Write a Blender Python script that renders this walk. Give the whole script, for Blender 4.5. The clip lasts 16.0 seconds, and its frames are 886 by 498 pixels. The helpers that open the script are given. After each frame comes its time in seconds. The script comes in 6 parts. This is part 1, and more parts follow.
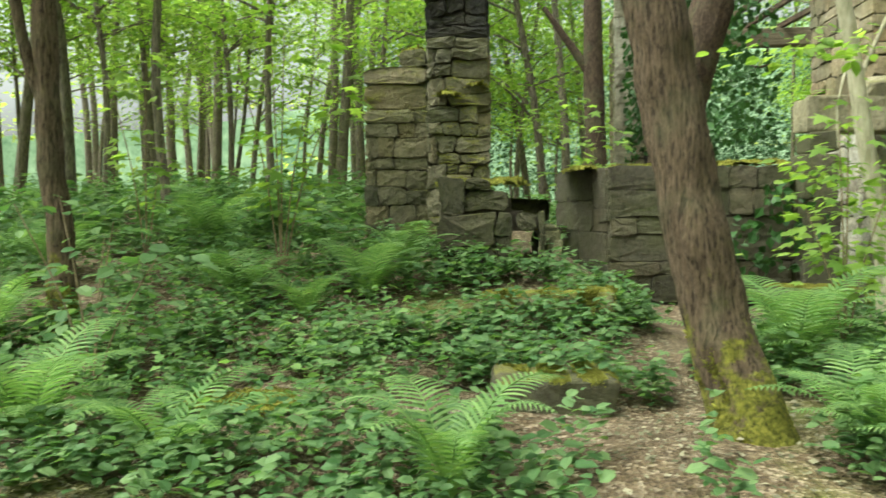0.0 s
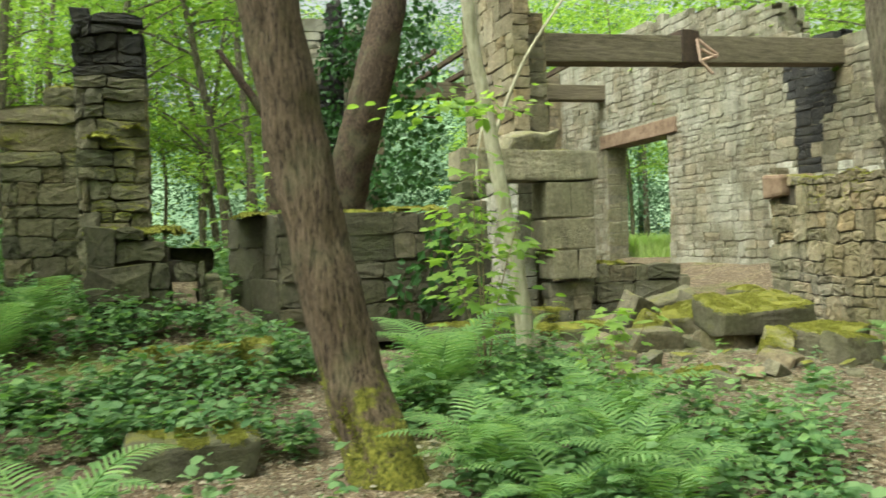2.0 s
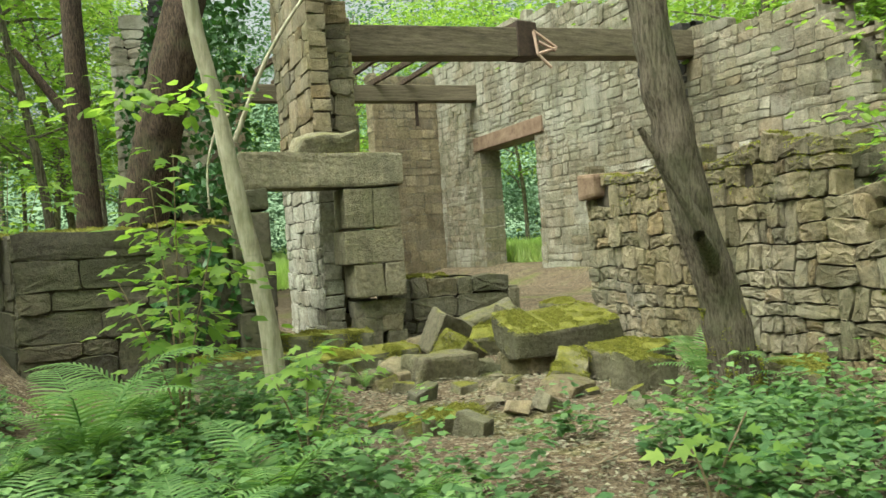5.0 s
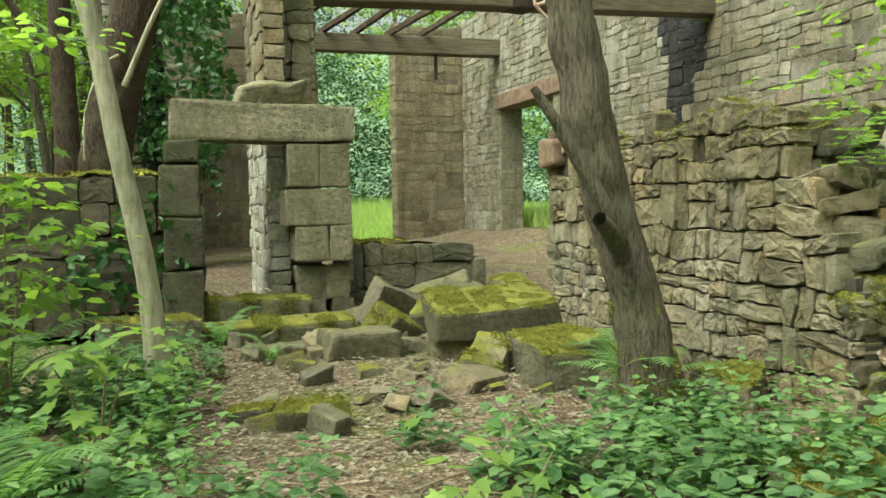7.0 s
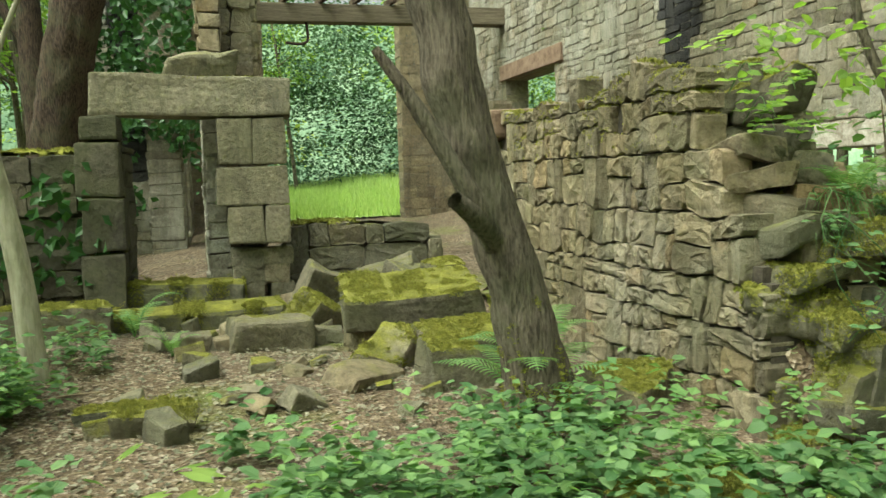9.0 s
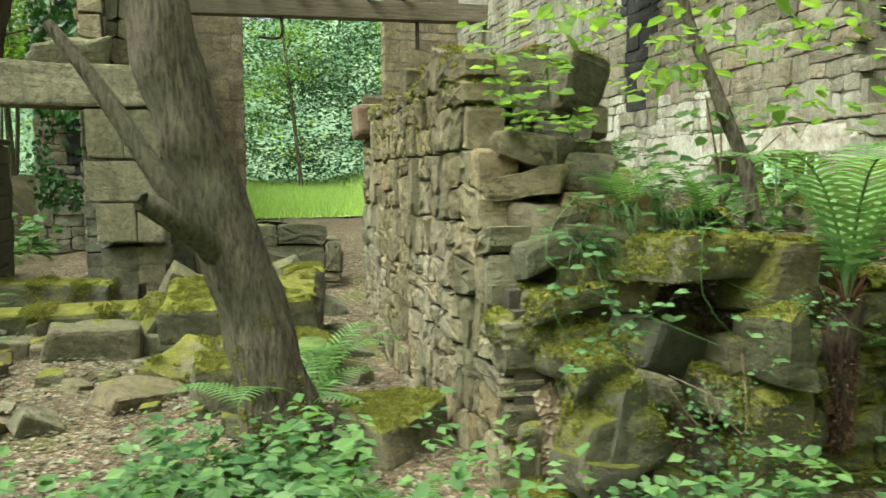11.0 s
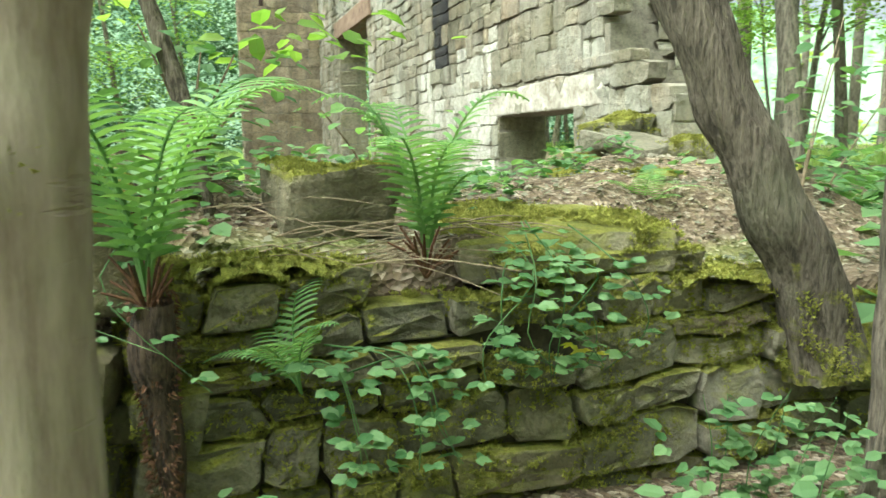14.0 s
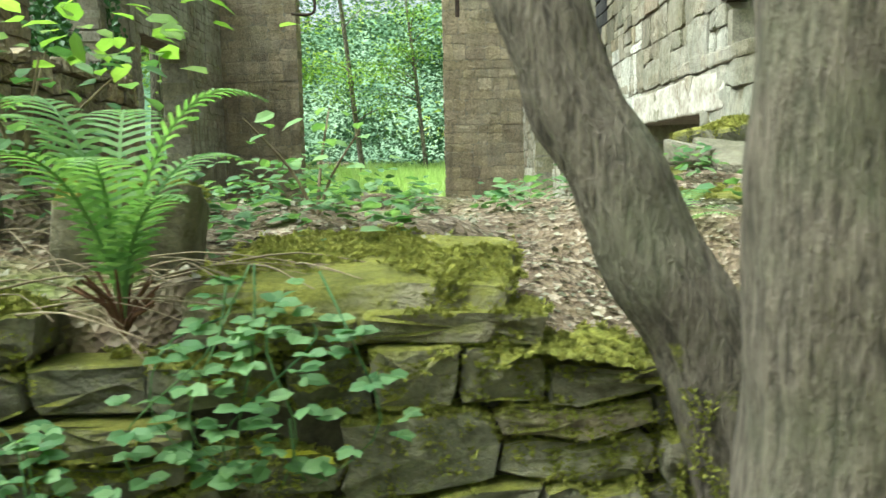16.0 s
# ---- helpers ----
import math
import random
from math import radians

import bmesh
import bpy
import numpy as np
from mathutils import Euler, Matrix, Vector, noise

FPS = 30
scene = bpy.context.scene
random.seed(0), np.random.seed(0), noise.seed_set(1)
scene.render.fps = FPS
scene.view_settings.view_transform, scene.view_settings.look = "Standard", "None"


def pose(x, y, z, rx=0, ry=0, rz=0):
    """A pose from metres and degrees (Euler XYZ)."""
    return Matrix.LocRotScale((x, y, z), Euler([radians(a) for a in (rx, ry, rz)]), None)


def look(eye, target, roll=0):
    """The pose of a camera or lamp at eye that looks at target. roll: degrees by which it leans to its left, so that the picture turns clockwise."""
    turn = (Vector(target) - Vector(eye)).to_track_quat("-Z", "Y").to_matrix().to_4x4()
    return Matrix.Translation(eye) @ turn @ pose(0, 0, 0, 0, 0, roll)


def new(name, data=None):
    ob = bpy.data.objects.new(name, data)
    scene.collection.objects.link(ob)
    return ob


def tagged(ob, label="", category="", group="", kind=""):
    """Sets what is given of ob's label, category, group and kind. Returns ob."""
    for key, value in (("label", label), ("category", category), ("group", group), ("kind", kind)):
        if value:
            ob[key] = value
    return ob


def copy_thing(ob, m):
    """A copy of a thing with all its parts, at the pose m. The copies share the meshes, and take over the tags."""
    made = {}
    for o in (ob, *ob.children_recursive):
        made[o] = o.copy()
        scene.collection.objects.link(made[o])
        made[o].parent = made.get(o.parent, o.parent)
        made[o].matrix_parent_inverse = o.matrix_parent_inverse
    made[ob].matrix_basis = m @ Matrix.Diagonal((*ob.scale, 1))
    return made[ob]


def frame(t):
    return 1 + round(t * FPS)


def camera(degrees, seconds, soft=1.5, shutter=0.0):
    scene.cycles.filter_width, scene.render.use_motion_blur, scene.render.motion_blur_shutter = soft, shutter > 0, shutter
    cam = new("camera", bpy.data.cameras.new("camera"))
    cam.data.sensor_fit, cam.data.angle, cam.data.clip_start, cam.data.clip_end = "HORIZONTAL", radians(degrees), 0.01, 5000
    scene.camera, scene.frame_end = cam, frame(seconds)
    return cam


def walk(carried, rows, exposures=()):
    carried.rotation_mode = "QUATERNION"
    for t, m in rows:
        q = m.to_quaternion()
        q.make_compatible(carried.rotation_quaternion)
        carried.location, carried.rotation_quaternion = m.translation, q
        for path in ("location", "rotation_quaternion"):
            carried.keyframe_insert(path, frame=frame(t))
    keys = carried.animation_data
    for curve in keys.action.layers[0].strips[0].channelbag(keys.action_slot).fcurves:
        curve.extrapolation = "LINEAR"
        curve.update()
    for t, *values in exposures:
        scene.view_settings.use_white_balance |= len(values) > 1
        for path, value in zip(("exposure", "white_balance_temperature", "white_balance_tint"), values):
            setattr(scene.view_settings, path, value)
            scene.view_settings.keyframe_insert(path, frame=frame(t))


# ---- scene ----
cam = camera(57.0, 16.0, soft=1.5, shutter=0.3)
PATH = [
    (0, (0.183, 0.076, 1.3), (0.071, 2.07, 1.196), -0.9),
    (0.5, (0.249, 0.022, 1.324), (0.327, 2.02, 1.272), -0.9),
    (1, (0.297, -0.024, 1.34), (0.506, 1.965, 1.322), -1.1),
    (1.5, (0.365, -0.002, 1.34), (0.763, 1.957, 1.314), -1.5),
    (2, (0.51, 0.107, 1.347), (1.113, 2.014, 1.326), -2.0),
    (2.5, (0.742, 0.197, 1.361), (1.518, 2.04, 1.376), -2.8),
    (3, (1.071, 0.22, 1.366), (1.886, 2.046, 1.377), -2.5),
    (3.5, (1.305, 0.289, 1.342), (2.184, 2.086, 1.343), -2.4),
    (4, (1.555, 0.439, 1.341), (2.424, 2.241, 1.343), -2.7),
    (4.2, (1.643, 0.48, 1.336), (2.495, 2.289, 1.334), -3.3),
    (6.3, (3.006, 0.761, 1.418), (3.673, 2.646, 1.363), -1.5),
    (6.5, (3.108, 0.779, 1.417), (3.766, 2.666, 1.343), -1.2),
    (7, (3.297, 0.87, 1.399), (3.941, 2.76, 1.283), -1.1),
    (7.5, (3.474, 1.026, 1.391), (4.104, 2.921, 1.274), -1.7),
    (8, (3.715, 1.063, 1.375), (4.3, 2.971, 1.24), -0.9),
    (8.2, (3.836, 1.059, 1.392), (4.413, 2.968, 1.244), -0.9),
    (10.3, (5.155, 1.255, 1.397), (5.612, 3.194, 1.217), -1.2),
    (10.5, (5.314, 1.282, 1.383), (5.762, 3.224, 1.221), -0.8),
    (11, (5.639, 1.273, 1.375), (6.107, 3.21, 1.204), -0.3),
    (11.5, (5.973, 1.24, 1.373), (6.427, 3.179, 1.185), 0.6),
    (12, (6.278, 1.347, 1.315), (6.77, 3.278, 1.149), 0.6),
    (12.5, (6.625, 1.399, 1.363), (7.152, 3.316, 1.144), -1.1),
    (13, (7.026, 1.374, 1.393), (7.58, 3.28, 1.149), -1.0),
    (13.5, (7.39, 1.473, 1.338), (8.091, 3.33, 1.092), -1.3),
    (14, (7.727, 1.594, 1.311), (8.315, 3.489, 1.06), -1.2),
    (14.5, (8.068, 1.657, 1.32), (8.434, 3.607, 1.07), -1.2),
    (15, (8.354, 1.826, 1.292), (8.576, 3.803, 1.091), -1.2),
    (15.5, (8.693, 1.96, 1.288), (8.776, 3.948, 1.089), -1.5),
    (16, (9.071, 2.052, 1.299), (9.058, 4.041, 1.087), -1.2),
]
walk(cam, [(t, look(eye, target, roll)) for t, eye, target, roll in PATH],
     exposures=((0.0, 1.72, 6700, -8), (3.5, 1.42, 6600, -8), (8.0, 1.44, 6700, -10), (11.0, 1.58, 6500, -11), (12.5, 2.0, 6300, -10), (14.5, 2.08, 6000, -8), (16.0, 2.05, 5900, -8)))

# ---- light: bright overcast sky over a wood ----
world = bpy.data.worlds.new("sky")
scene.world = world
world.use_nodes = True
wn = world.node_tree.nodes
sky = wn.new("ShaderNodeTexSky")
sky.sky_type, sky.sun_disc = "NISHITA", False
sky.sun_elevation, sky.sun_rotation = radians(60), radians(250)
sky.air_density, sky.dust_density, sky.ozone_density = 0.5, 9.0, 0.0
wn["Background"].inputs[1].default_value = 0.15
cloud = wn.new("ShaderNodeHueSaturation")  # thin cloud takes the blue out of the sky
cloud.inputs["Saturation"].default_value = 0.25
world.node_tree.links.new(sky.outputs[0], cloud.inputs["Color"])
world.node_tree.links.new(cloud.outputs[0], wn["Background"].inputs[0])
sun_data = bpy.data.lights.new("sun", "SUN")
sun_data.energy, sun_data.angle, sun_data.color = 0.6, radians(60), (1.0, 0.97, 0.9)
sun = new("sun", sun_data)
sun.matrix_world = look((20 * math.sin(radians(250)), 20 * math.cos(radians(250)), 34.6), (0, 0, 0))

rnd = random.Random(7)
rng = np.random.default_rng(11)


# ---- materials ----
class Mat:
    """A node material under construction."""

    def __init__(self, name):
        self.m = bpy.data.materials.new(name)
        self.m.use_nodes = True
        self.n = self.m.node_tree.nodes
        self.l = self.m.node_tree.links
        self.b = self.n["Principled BSDF"]
        self.tex = self.n.new("ShaderNodeTexCoord")

    def node(self, kind, **vals):
        nd = self.n.new(kind)
        for k, v in vals.items():
            nd.inputs[k].default_value = v
        return nd

    def link(self, a, b):
        self.l.new(a, b)

    def noise(self, scale, detail=4.0, rough=0.6, coords=None, stretch=None):
        nd = self.node("ShaderNodeTexNoise", Scale=scale, Detail=detail, Roughness=rough)
        src = coords or self.n.new("ShaderNodeNewGeometry").outputs["Position"]
        if stretch:
            mp = self.n.new("ShaderNodeMapping")
            mp.inputs["Scale"].default_value = stretch
            self.link(src, mp.inputs["Vector"])
            src = mp.outputs["Vector"]
        self.link(src, nd.inputs["Vector"])
        return nd.outputs["Fac"]

    def ramp(self, fac, stops):
        nd = self.n.new("ShaderNodeValToRGB")
        els = nd.color_ramp.elements
        while len(els) < len(stops):
            els.new(0.5)
        for e, (p, c) in zip(els, stops):
            e.position, e.color = p, (*c, 1.0) if len(c) == 3 else c
        self.link(fac, nd.inputs["Fac"])
        return nd.outputs["Color"]

    def mix(self, fac, a, b, mode="MIX"):
        nd = self.n.new("ShaderNodeMix")
        nd.data_type, nd.blend_type = "RGBA", mode
        for v, sock in ((fac, nd.inputs[0]), (a, nd.inputs[6]), (b, nd.inputs[7])):
            if isinstance(v, (int, float)):
                sock.default_value = v
            elif isinstance(v, tuple):
                sock.default_value = (*v, 1.0)
            else:
                self.link(v, sock)
        return nd.outputs[2]

    def math(self, op, a, b=0.0, clamp=False):
        nd = self.n.new("ShaderNodeMath")
        nd.operation, nd.use_clamp = op, clamp
        for v, sock in ((a, nd.inputs[0]), (b, nd.inputs[1])):
            if isinstance(v, (int, float)):
                sock.default_value = v
            else:
                self.link(v, sock)
        return nd.outputs[0]

    def rand(self):
        """A number for each piece, be it an object or an island of a joined mesh."""
        a = self.n.new("ShaderNodeNewGeometry").outputs["Random Per Island"]
        b = self.n.new("ShaderNodeObjectInfo").outputs["Random"]
        return self.math("FRACT", self.math("ADD", a, b))

    def up(self):
        sep = self.n.new("ShaderNodeSeparateXYZ")
        self.link(self.n.new("ShaderNodeNewGeometry").outputs["Normal"], sep.inputs[0])
        return sep.outputs["Z"]

    def bump(self, height, strength=0.5, dist=0.02):
        nd = self.node("ShaderNodeBump", Strength=strength, Distance=dist)
        self.link(height, nd.inputs["Height"])
        self.link(nd.outputs[0], self.b.inputs["Normal"])

    def done(self, color, rough=0.9):
        if isinstance(color, tuple):
            self.b.inputs["Base Color"].default_value = (*color, 1)
        else:
            self.link(color, self.b.inputs["Base Color"])
        self.b.inputs["Roughness"].default_value = rough
        self.b.inputs["Specular IOR Level"].default_value = 0.25
        return self.m


MOSS_LO, MOSS_HI = (0.045, 0.05, 0.008), (0.29, 0.275, 0.05)


def stone_material(name, tones, moss, lichen=0.3, grime=0.4, film=0.3, bias=0.0, relief=0.05):
    """Weathered sandstone. moss: how readily it grows on what faces up; bias: on any face; film: green algae."""
    k = Mat(name)
    base = k.ramp(k.rand(), [(i / max(1, len(tones) - 1), t) for i, t in enumerate(tones)])
    fine = k.noise(75, 6, 0.75)
    grain = k.noise(22, 6, 0.7)
    mid = k.noise(5.5, 6, 0.7)
    big = k.noise(0.9, 4, 0.6)
    c = k.mix(1.0, base, k.ramp(grain, [(0.38, (0.62, 0.6, 0.56)), (0.5, (0.95, 0.95, 0.95)), (0.63, (1.28, 1.26, 1.2))]), "MULTIPLY")
    c = k.mix(0.22, c, k.ramp(fine, [(0.4, (0.4, 0.4, 0.4)), (0.6, (1.4, 1.4, 1.4))]), "MULTIPLY")
    c = k.mix(k.math("MULTIPLY", k.ramp(mid, [(0.42, (0, 0, 0)), (0.68, (1, 1, 1))]), grime), c, (0.045, 0.04, 0.03))
    c = k.mix(k.math("MULTIPLY", k.ramp(big, [(0.48, (0, 0, 0)), (0.62, (1, 1, 1))]), lichen), c, (0.46, 0.45, 0.39))
    c = k.mix(k.math("MULTIPLY", k.ramp(k.noise(1.7, 5, 0.65), [(0.38, (0, 0, 0)), (0.62, (1, 1, 1))]), film), c, (0.075, 0.085, 0.028))
    streak = k.noise(2.4, 5, 0.65, stretch=(1.7, 1.7, 0.2))
    c = k.mix(k.math("MULTIPLY", k.ramp(streak, [(0.5, (0, 0, 0)), (0.7, (1, 1, 1))]), 0.55), c, (0.06, 0.053, 0.04))
    green = k.mix(k.math("MULTIPLY", k.noise(85, 4), k.ramp(k.noise(9, 3), [(0.3, (0.5, 0.5, 0.5)), (0.7, (1.4, 1.4, 1.4))])), MOSS_LO, MOSS_HI)
    patchy = k.math("MULTIPLY", k.math("SUBTRACT", k.noise(3.6, 6, 0.7), 0.5), 2.6)
    edge = k.math("ADD", k.math("ADD", k.math("MULTIPLY", k.up(), moss), patchy), bias)
    mask = k.ramp(edge, [(0.22, (0, 0, 0)), (0.5, (0.45, 0.45, 0.45)), (0.8, (1, 1, 1))])
    c = k.mix(mask, c, green)
    h = k.math("ADD", k.math("MULTIPLY", mid, 0.6), k.math("ADD", k.math("MULTIPLY", grain, 0.5), k.math("MULTIPLY", fine, 0.3)))
    k.bump(h, 1.0, relief)
    return k.done(c, 0.93)


TAN = [(0.30, 0.25, 0.165), (0.40, 0.35, 0.25), (0.17, 0.145, 0.105), (0.44, 0.39, 0.29), (0.34, 0.255, 0.15), (0.26, 0.23, 0.17), (0.36, 0.32, 0.24)]
PALE = [(0.25, 0.225, 0.17), (0.295, 0.27, 0.215), (0.2, 0.175, 0.13), (0.275, 0.25, 0.195), (0.255, 0.21, 0.15), (0.32, 0.3, 0.245)]
GREY = [(0.19, 0.17, 0.125), (0.27, 0.24, 0.175), (0.12, 0.11, 0.085), (0.31, 0.275, 0.20), (0.24, 0.185, 0.115)]
DARK = [(0.13, 0.115, 0.08), (0.19, 0.165, 0.115), (0.075, 0.07, 0.055), (0.22, 0.19, 0.13), (0.17, 0.125, 0.075)]
M_PALE = stone_material("pale_sandstone", PALE, 0.05, 0.45, 0.4, 0.3, -0.45, 0.04)
M_TAN = stone_material("tan_sandstone", [(0.76 * t[0], 0.71 * t[1], 0.66 * t[2]) for t in TAN], 0.4, 0.2, 0.4, 0.35, -0.3, 0.035)
M_GREY = stone_material("grey_sandstone", GREY, 0.55, 0.1, 0.5, 0.4, -0.25)
M_MOSSY = stone_material("mossy_sandstone", [(0.17, 0.15, 0.1), (0.27, 0.235, 0.165), (0.12, 0.11, 0.085), (0.31, 0.27, 0.19), (0.25, 0.19, 0.12)], 0.85, 0.1, 0.4, 0.5, 0.16)
M_SLAB = stone_material("moss_capped_sandstone", DARK, 1.15, 0.0, 0.3, 0.4, -0.1)
M_WHITE = stone_material("limewashed_rubble", [(0.45, 0.43, 0.37), (0.52, 0.5, 0.44), (0.34, 0.31, 0.25), (0.48, 0.45, 0.39)], 0.1, 0.4, 0.3, 0.15, -0.5, 0.04)
M_TANDK = stone_material("brown_weathered_rubble", [(0.23, 0.195, 0.135), (0.29, 0.25, 0.185), (0.14, 0.12, 0.09), (0.32, 0.285, 0.215), (0.25, 0.19, 0.125)], 0.1, 0.25, 0.4, 0.3, -0.4, 0.04)
M_DARK = stone_material("dark_block_stone", DARK, 0.6, 0.05, 0.4, 0.45, -0.3)
M_LOW = stone_material("dark_weathered_blocks", [(0.075, 0.068, 0.05), (0.11, 0.098, 0.072), (0.05, 0.046, 0.036), (0.125, 0.105, 0.075)], 0.6, 0.04, 0.35, 0.4, -0.3, 0.035)
M_BROWN = stone_material("brown_ashlar", [(0.23, 0.185, 0.115), (0.29, 0.235, 0.15), (0.17, 0.135, 0.09), (0.34, 0.28, 0.19)], 0.2, 0.1, 0.35, 0.2, -0.4, 0.04)
M_DRESSED = stone_material("dressed_sandstone", [(0.25, 0.22, 0.15), (0.31, 0.275, 0.195), (0.21, 0.185, 0.13)], 0.7, 0.12, 0.35, 0.35, -0.3)
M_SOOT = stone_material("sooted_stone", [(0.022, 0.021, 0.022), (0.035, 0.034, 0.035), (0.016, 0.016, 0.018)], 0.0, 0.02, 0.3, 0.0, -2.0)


def plain_noise(name, lo, hi, scale, bump=0.4, rough=0.9, dist=0.02, stretch=None):
    k = Mat(name)
    a = k.noise(scale, 5, 0.65, stretch=stretch)
    b = k.noise(scale * 6, 4, 0.7, stretch=stretch)
    h = k.math("ADD", k.math("MULTIPLY", a, 0.6), k.math("MULTIPLY", b, 0.4))
    k.bump(h, bump, dist)
    return k.done(k.ramp(h, [(0.36, lo), (0.64, hi)]), rough)


M_MORTAR = plain_noise("dark_mortar", (0.025, 0.021, 0.016), (0.085, 0.07, 0.052), 9)
M_PALEMORTAR = plain_noise("pale_lime_mortar", (0.09, 0.08, 0.06), (0.24, 0.215, 0.165), 12)
M_MOSS = plain_noise("moss", (0.09, 0.098, 0.013), (0.36, 0.35, 0.07), 32, 1.0, 1.0, 0.03)
M_TIMBER = plain_noise("weathered_timber", (0.055, 0.046, 0.032), (0.18, 0.15, 0.102), 3.5, 0.5, 0.9, 0.01, (0.5, 9, 9))
M_IRON = plain_noise("rusty_iron", (0.02, 0.016, 0.014), (0.07, 0.045, 0.03), 20, 0.3, 0.75)
M_PINK = plain_noise("faded_pink_paint", (0.34, 0.22, 0.17), (0.55, 0.40, 0.32), 14, 0.2)
M_LIMEWASH = plain_noise("flaking_limewash", (0.15, 0.125, 0.09), (0.46, 0.43, 0.37), 5, 0.4)
M_RUSTLINTEL = plain_noise("red_stained_lintel", (0.10, 0.062, 0.042), (0.235, 0.165, 0.115), 5, 0.4)
M_STALK = plain_noise("rust_brown_stalk", (0.04, 0.018, 0.01), (0.14, 0.07, 0.036), 60)
M_TWIG = plain_noise("dry_twig", (0.10, 0.075, 0.045), (0.27, 0.21, 0.14), 30)


def ground_material():
    """Leaf litter and bare earth with moss and low green."""
    k = Mat("leaf_litter")
    v = k.n.new("ShaderNodeTexVoronoi")
    v.inputs["Scale"].default_value = 42
    wob = k.mix(0.12, k.n.new("ShaderNodeNewGeometry").outputs["Position"], k.node("ShaderNodeTexNoise", Scale=9).outputs["Color"], "ADD")
    k.link(wob, v.inputs["Vector"])
    sep = k.n.new("ShaderNodeSeparateColor")
    k.link(v.outputs["Color"], sep.inputs[0])
    leaf = k.ramp(sep.outputs[0], [(0.0, (0.05, 0.034, 0.02)), (0.4, (0.115, 0.078, 0.046)), (0.75, (0.20, 0.15, 0.098)), (1.0, (0.40, 0.33, 0.25))])
    earth = k.ramp(k.noise(7, 6), [(0.35, (0.035, 0.025, 0.016)), (0.7, (0.14, 0.105, 0.068))])
    c = k.mix(k.ramp(k.noise(1.6, 4), [(0.3, (0.15, 0.15, 0.15)), (0.6, (0.8, 0.8, 0.8))]), earth, leaf)
    green = k.mix(k.noise(40, 4), (0.04, 0.06, 0.01), (0.15, 0.18, 0.03))
    c = k.mix(k.ramp(k.noise(0.8, 5), [(0.56, (0, 0, 0)), (0.7, (0.8, 0.8, 0.8))]), c, green)
    k.bump(k.math("ADD", v.outputs["Distance"], k.noise(14, 5)), 0.8, 0.03)
    return k.done(c, 0.95)


M_GROUND = ground_material()
# raised green: sunlight on the clearing is put into the sward's colour
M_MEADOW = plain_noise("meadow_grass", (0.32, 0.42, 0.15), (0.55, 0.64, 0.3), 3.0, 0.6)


def leaf_material(name, lo, hi, glow=0.45, rough=0.55, clump=0.0):
    """A thin leaf: a varied green that lets some light through; clump: tone varies over sprays of that scale."""
    k = Mat(name)
    c = k.ramp(k.ramp(k.noise(clump, 3, 0.6), [(0.35, (0, 0, 0)), (0.65, (1, 1, 1))]) if clump else k.rand(), [(0.0, lo), (0.6, tuple((a + b) / 2 for a, b in zip(lo, hi))), (1.0, hi)])
    c = k.mix(k.math("MULTIPLY", k.noise(9, 3), 0.5), c, (0.035, 0.085, 0.018))
    k.done(c, rough)
    t = k.n.new("ShaderNodeBsdfTranslucent")
    k.link(k.mix(1.0, c, (1.5, 1.6, 0.8), "MULTIPLY"), t.inputs["Color"])
    mx = k.n.new("ShaderNodeMixShader")
    mx.inputs[0].default_value = glow
    k.link(k.b.outputs[0], mx.inputs[1])
    k.link(t.outputs[0], mx.inputs[2])
    k.link(mx.outputs[0], k.n["Material Output"].inputs["Surface"])
    return k.m


M_HERB = leaf_material("herb_leaf", (0.06, 0.13, 0.052), (0.19, 0.285, 0.13), 0.4)
M_FERN = leaf_material("fern_frond", (0.11, 0.205, 0.07), (0.24, 0.36, 0.14), 0.4)
M_IVY = leaf_material("ivy_leaf", (0.02, 0.055, 0.018), (0.05, 0.12, 0.035), 0.2, 0.4)
M_TREELEAF = leaf_material("tree_leaf", (0.15, 0.25, 0.05), (0.33, 0.44, 0.12), 0.55)
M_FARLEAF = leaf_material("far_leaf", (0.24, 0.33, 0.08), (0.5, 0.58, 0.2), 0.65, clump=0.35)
M_CONIFER = leaf_material("dull_green_leaf", (0.06, 0.125, 0.08), (0.21, 0.32, 0.21), 0.25, 0.8, clump=0.4)
M_YELLOWLEAF = leaf_material("yellowing_leaf", (0.40, 0.36, 0.03), (0.55, 0.46, 0.05), 0.4)
# blades as pale as the sward, with the sunlight in their colour
M_GRASS = leaf_material("sun_toned_grass_blade", (0.36, 0.47, 0.17), (0.6, 0.68, 0.35), 0.5)
M_LITTER = leaf_material("dead_leaf", (0.055, 0.043, 0.033), (0.34, 0.29, 0.235), 0.1, 0.8)


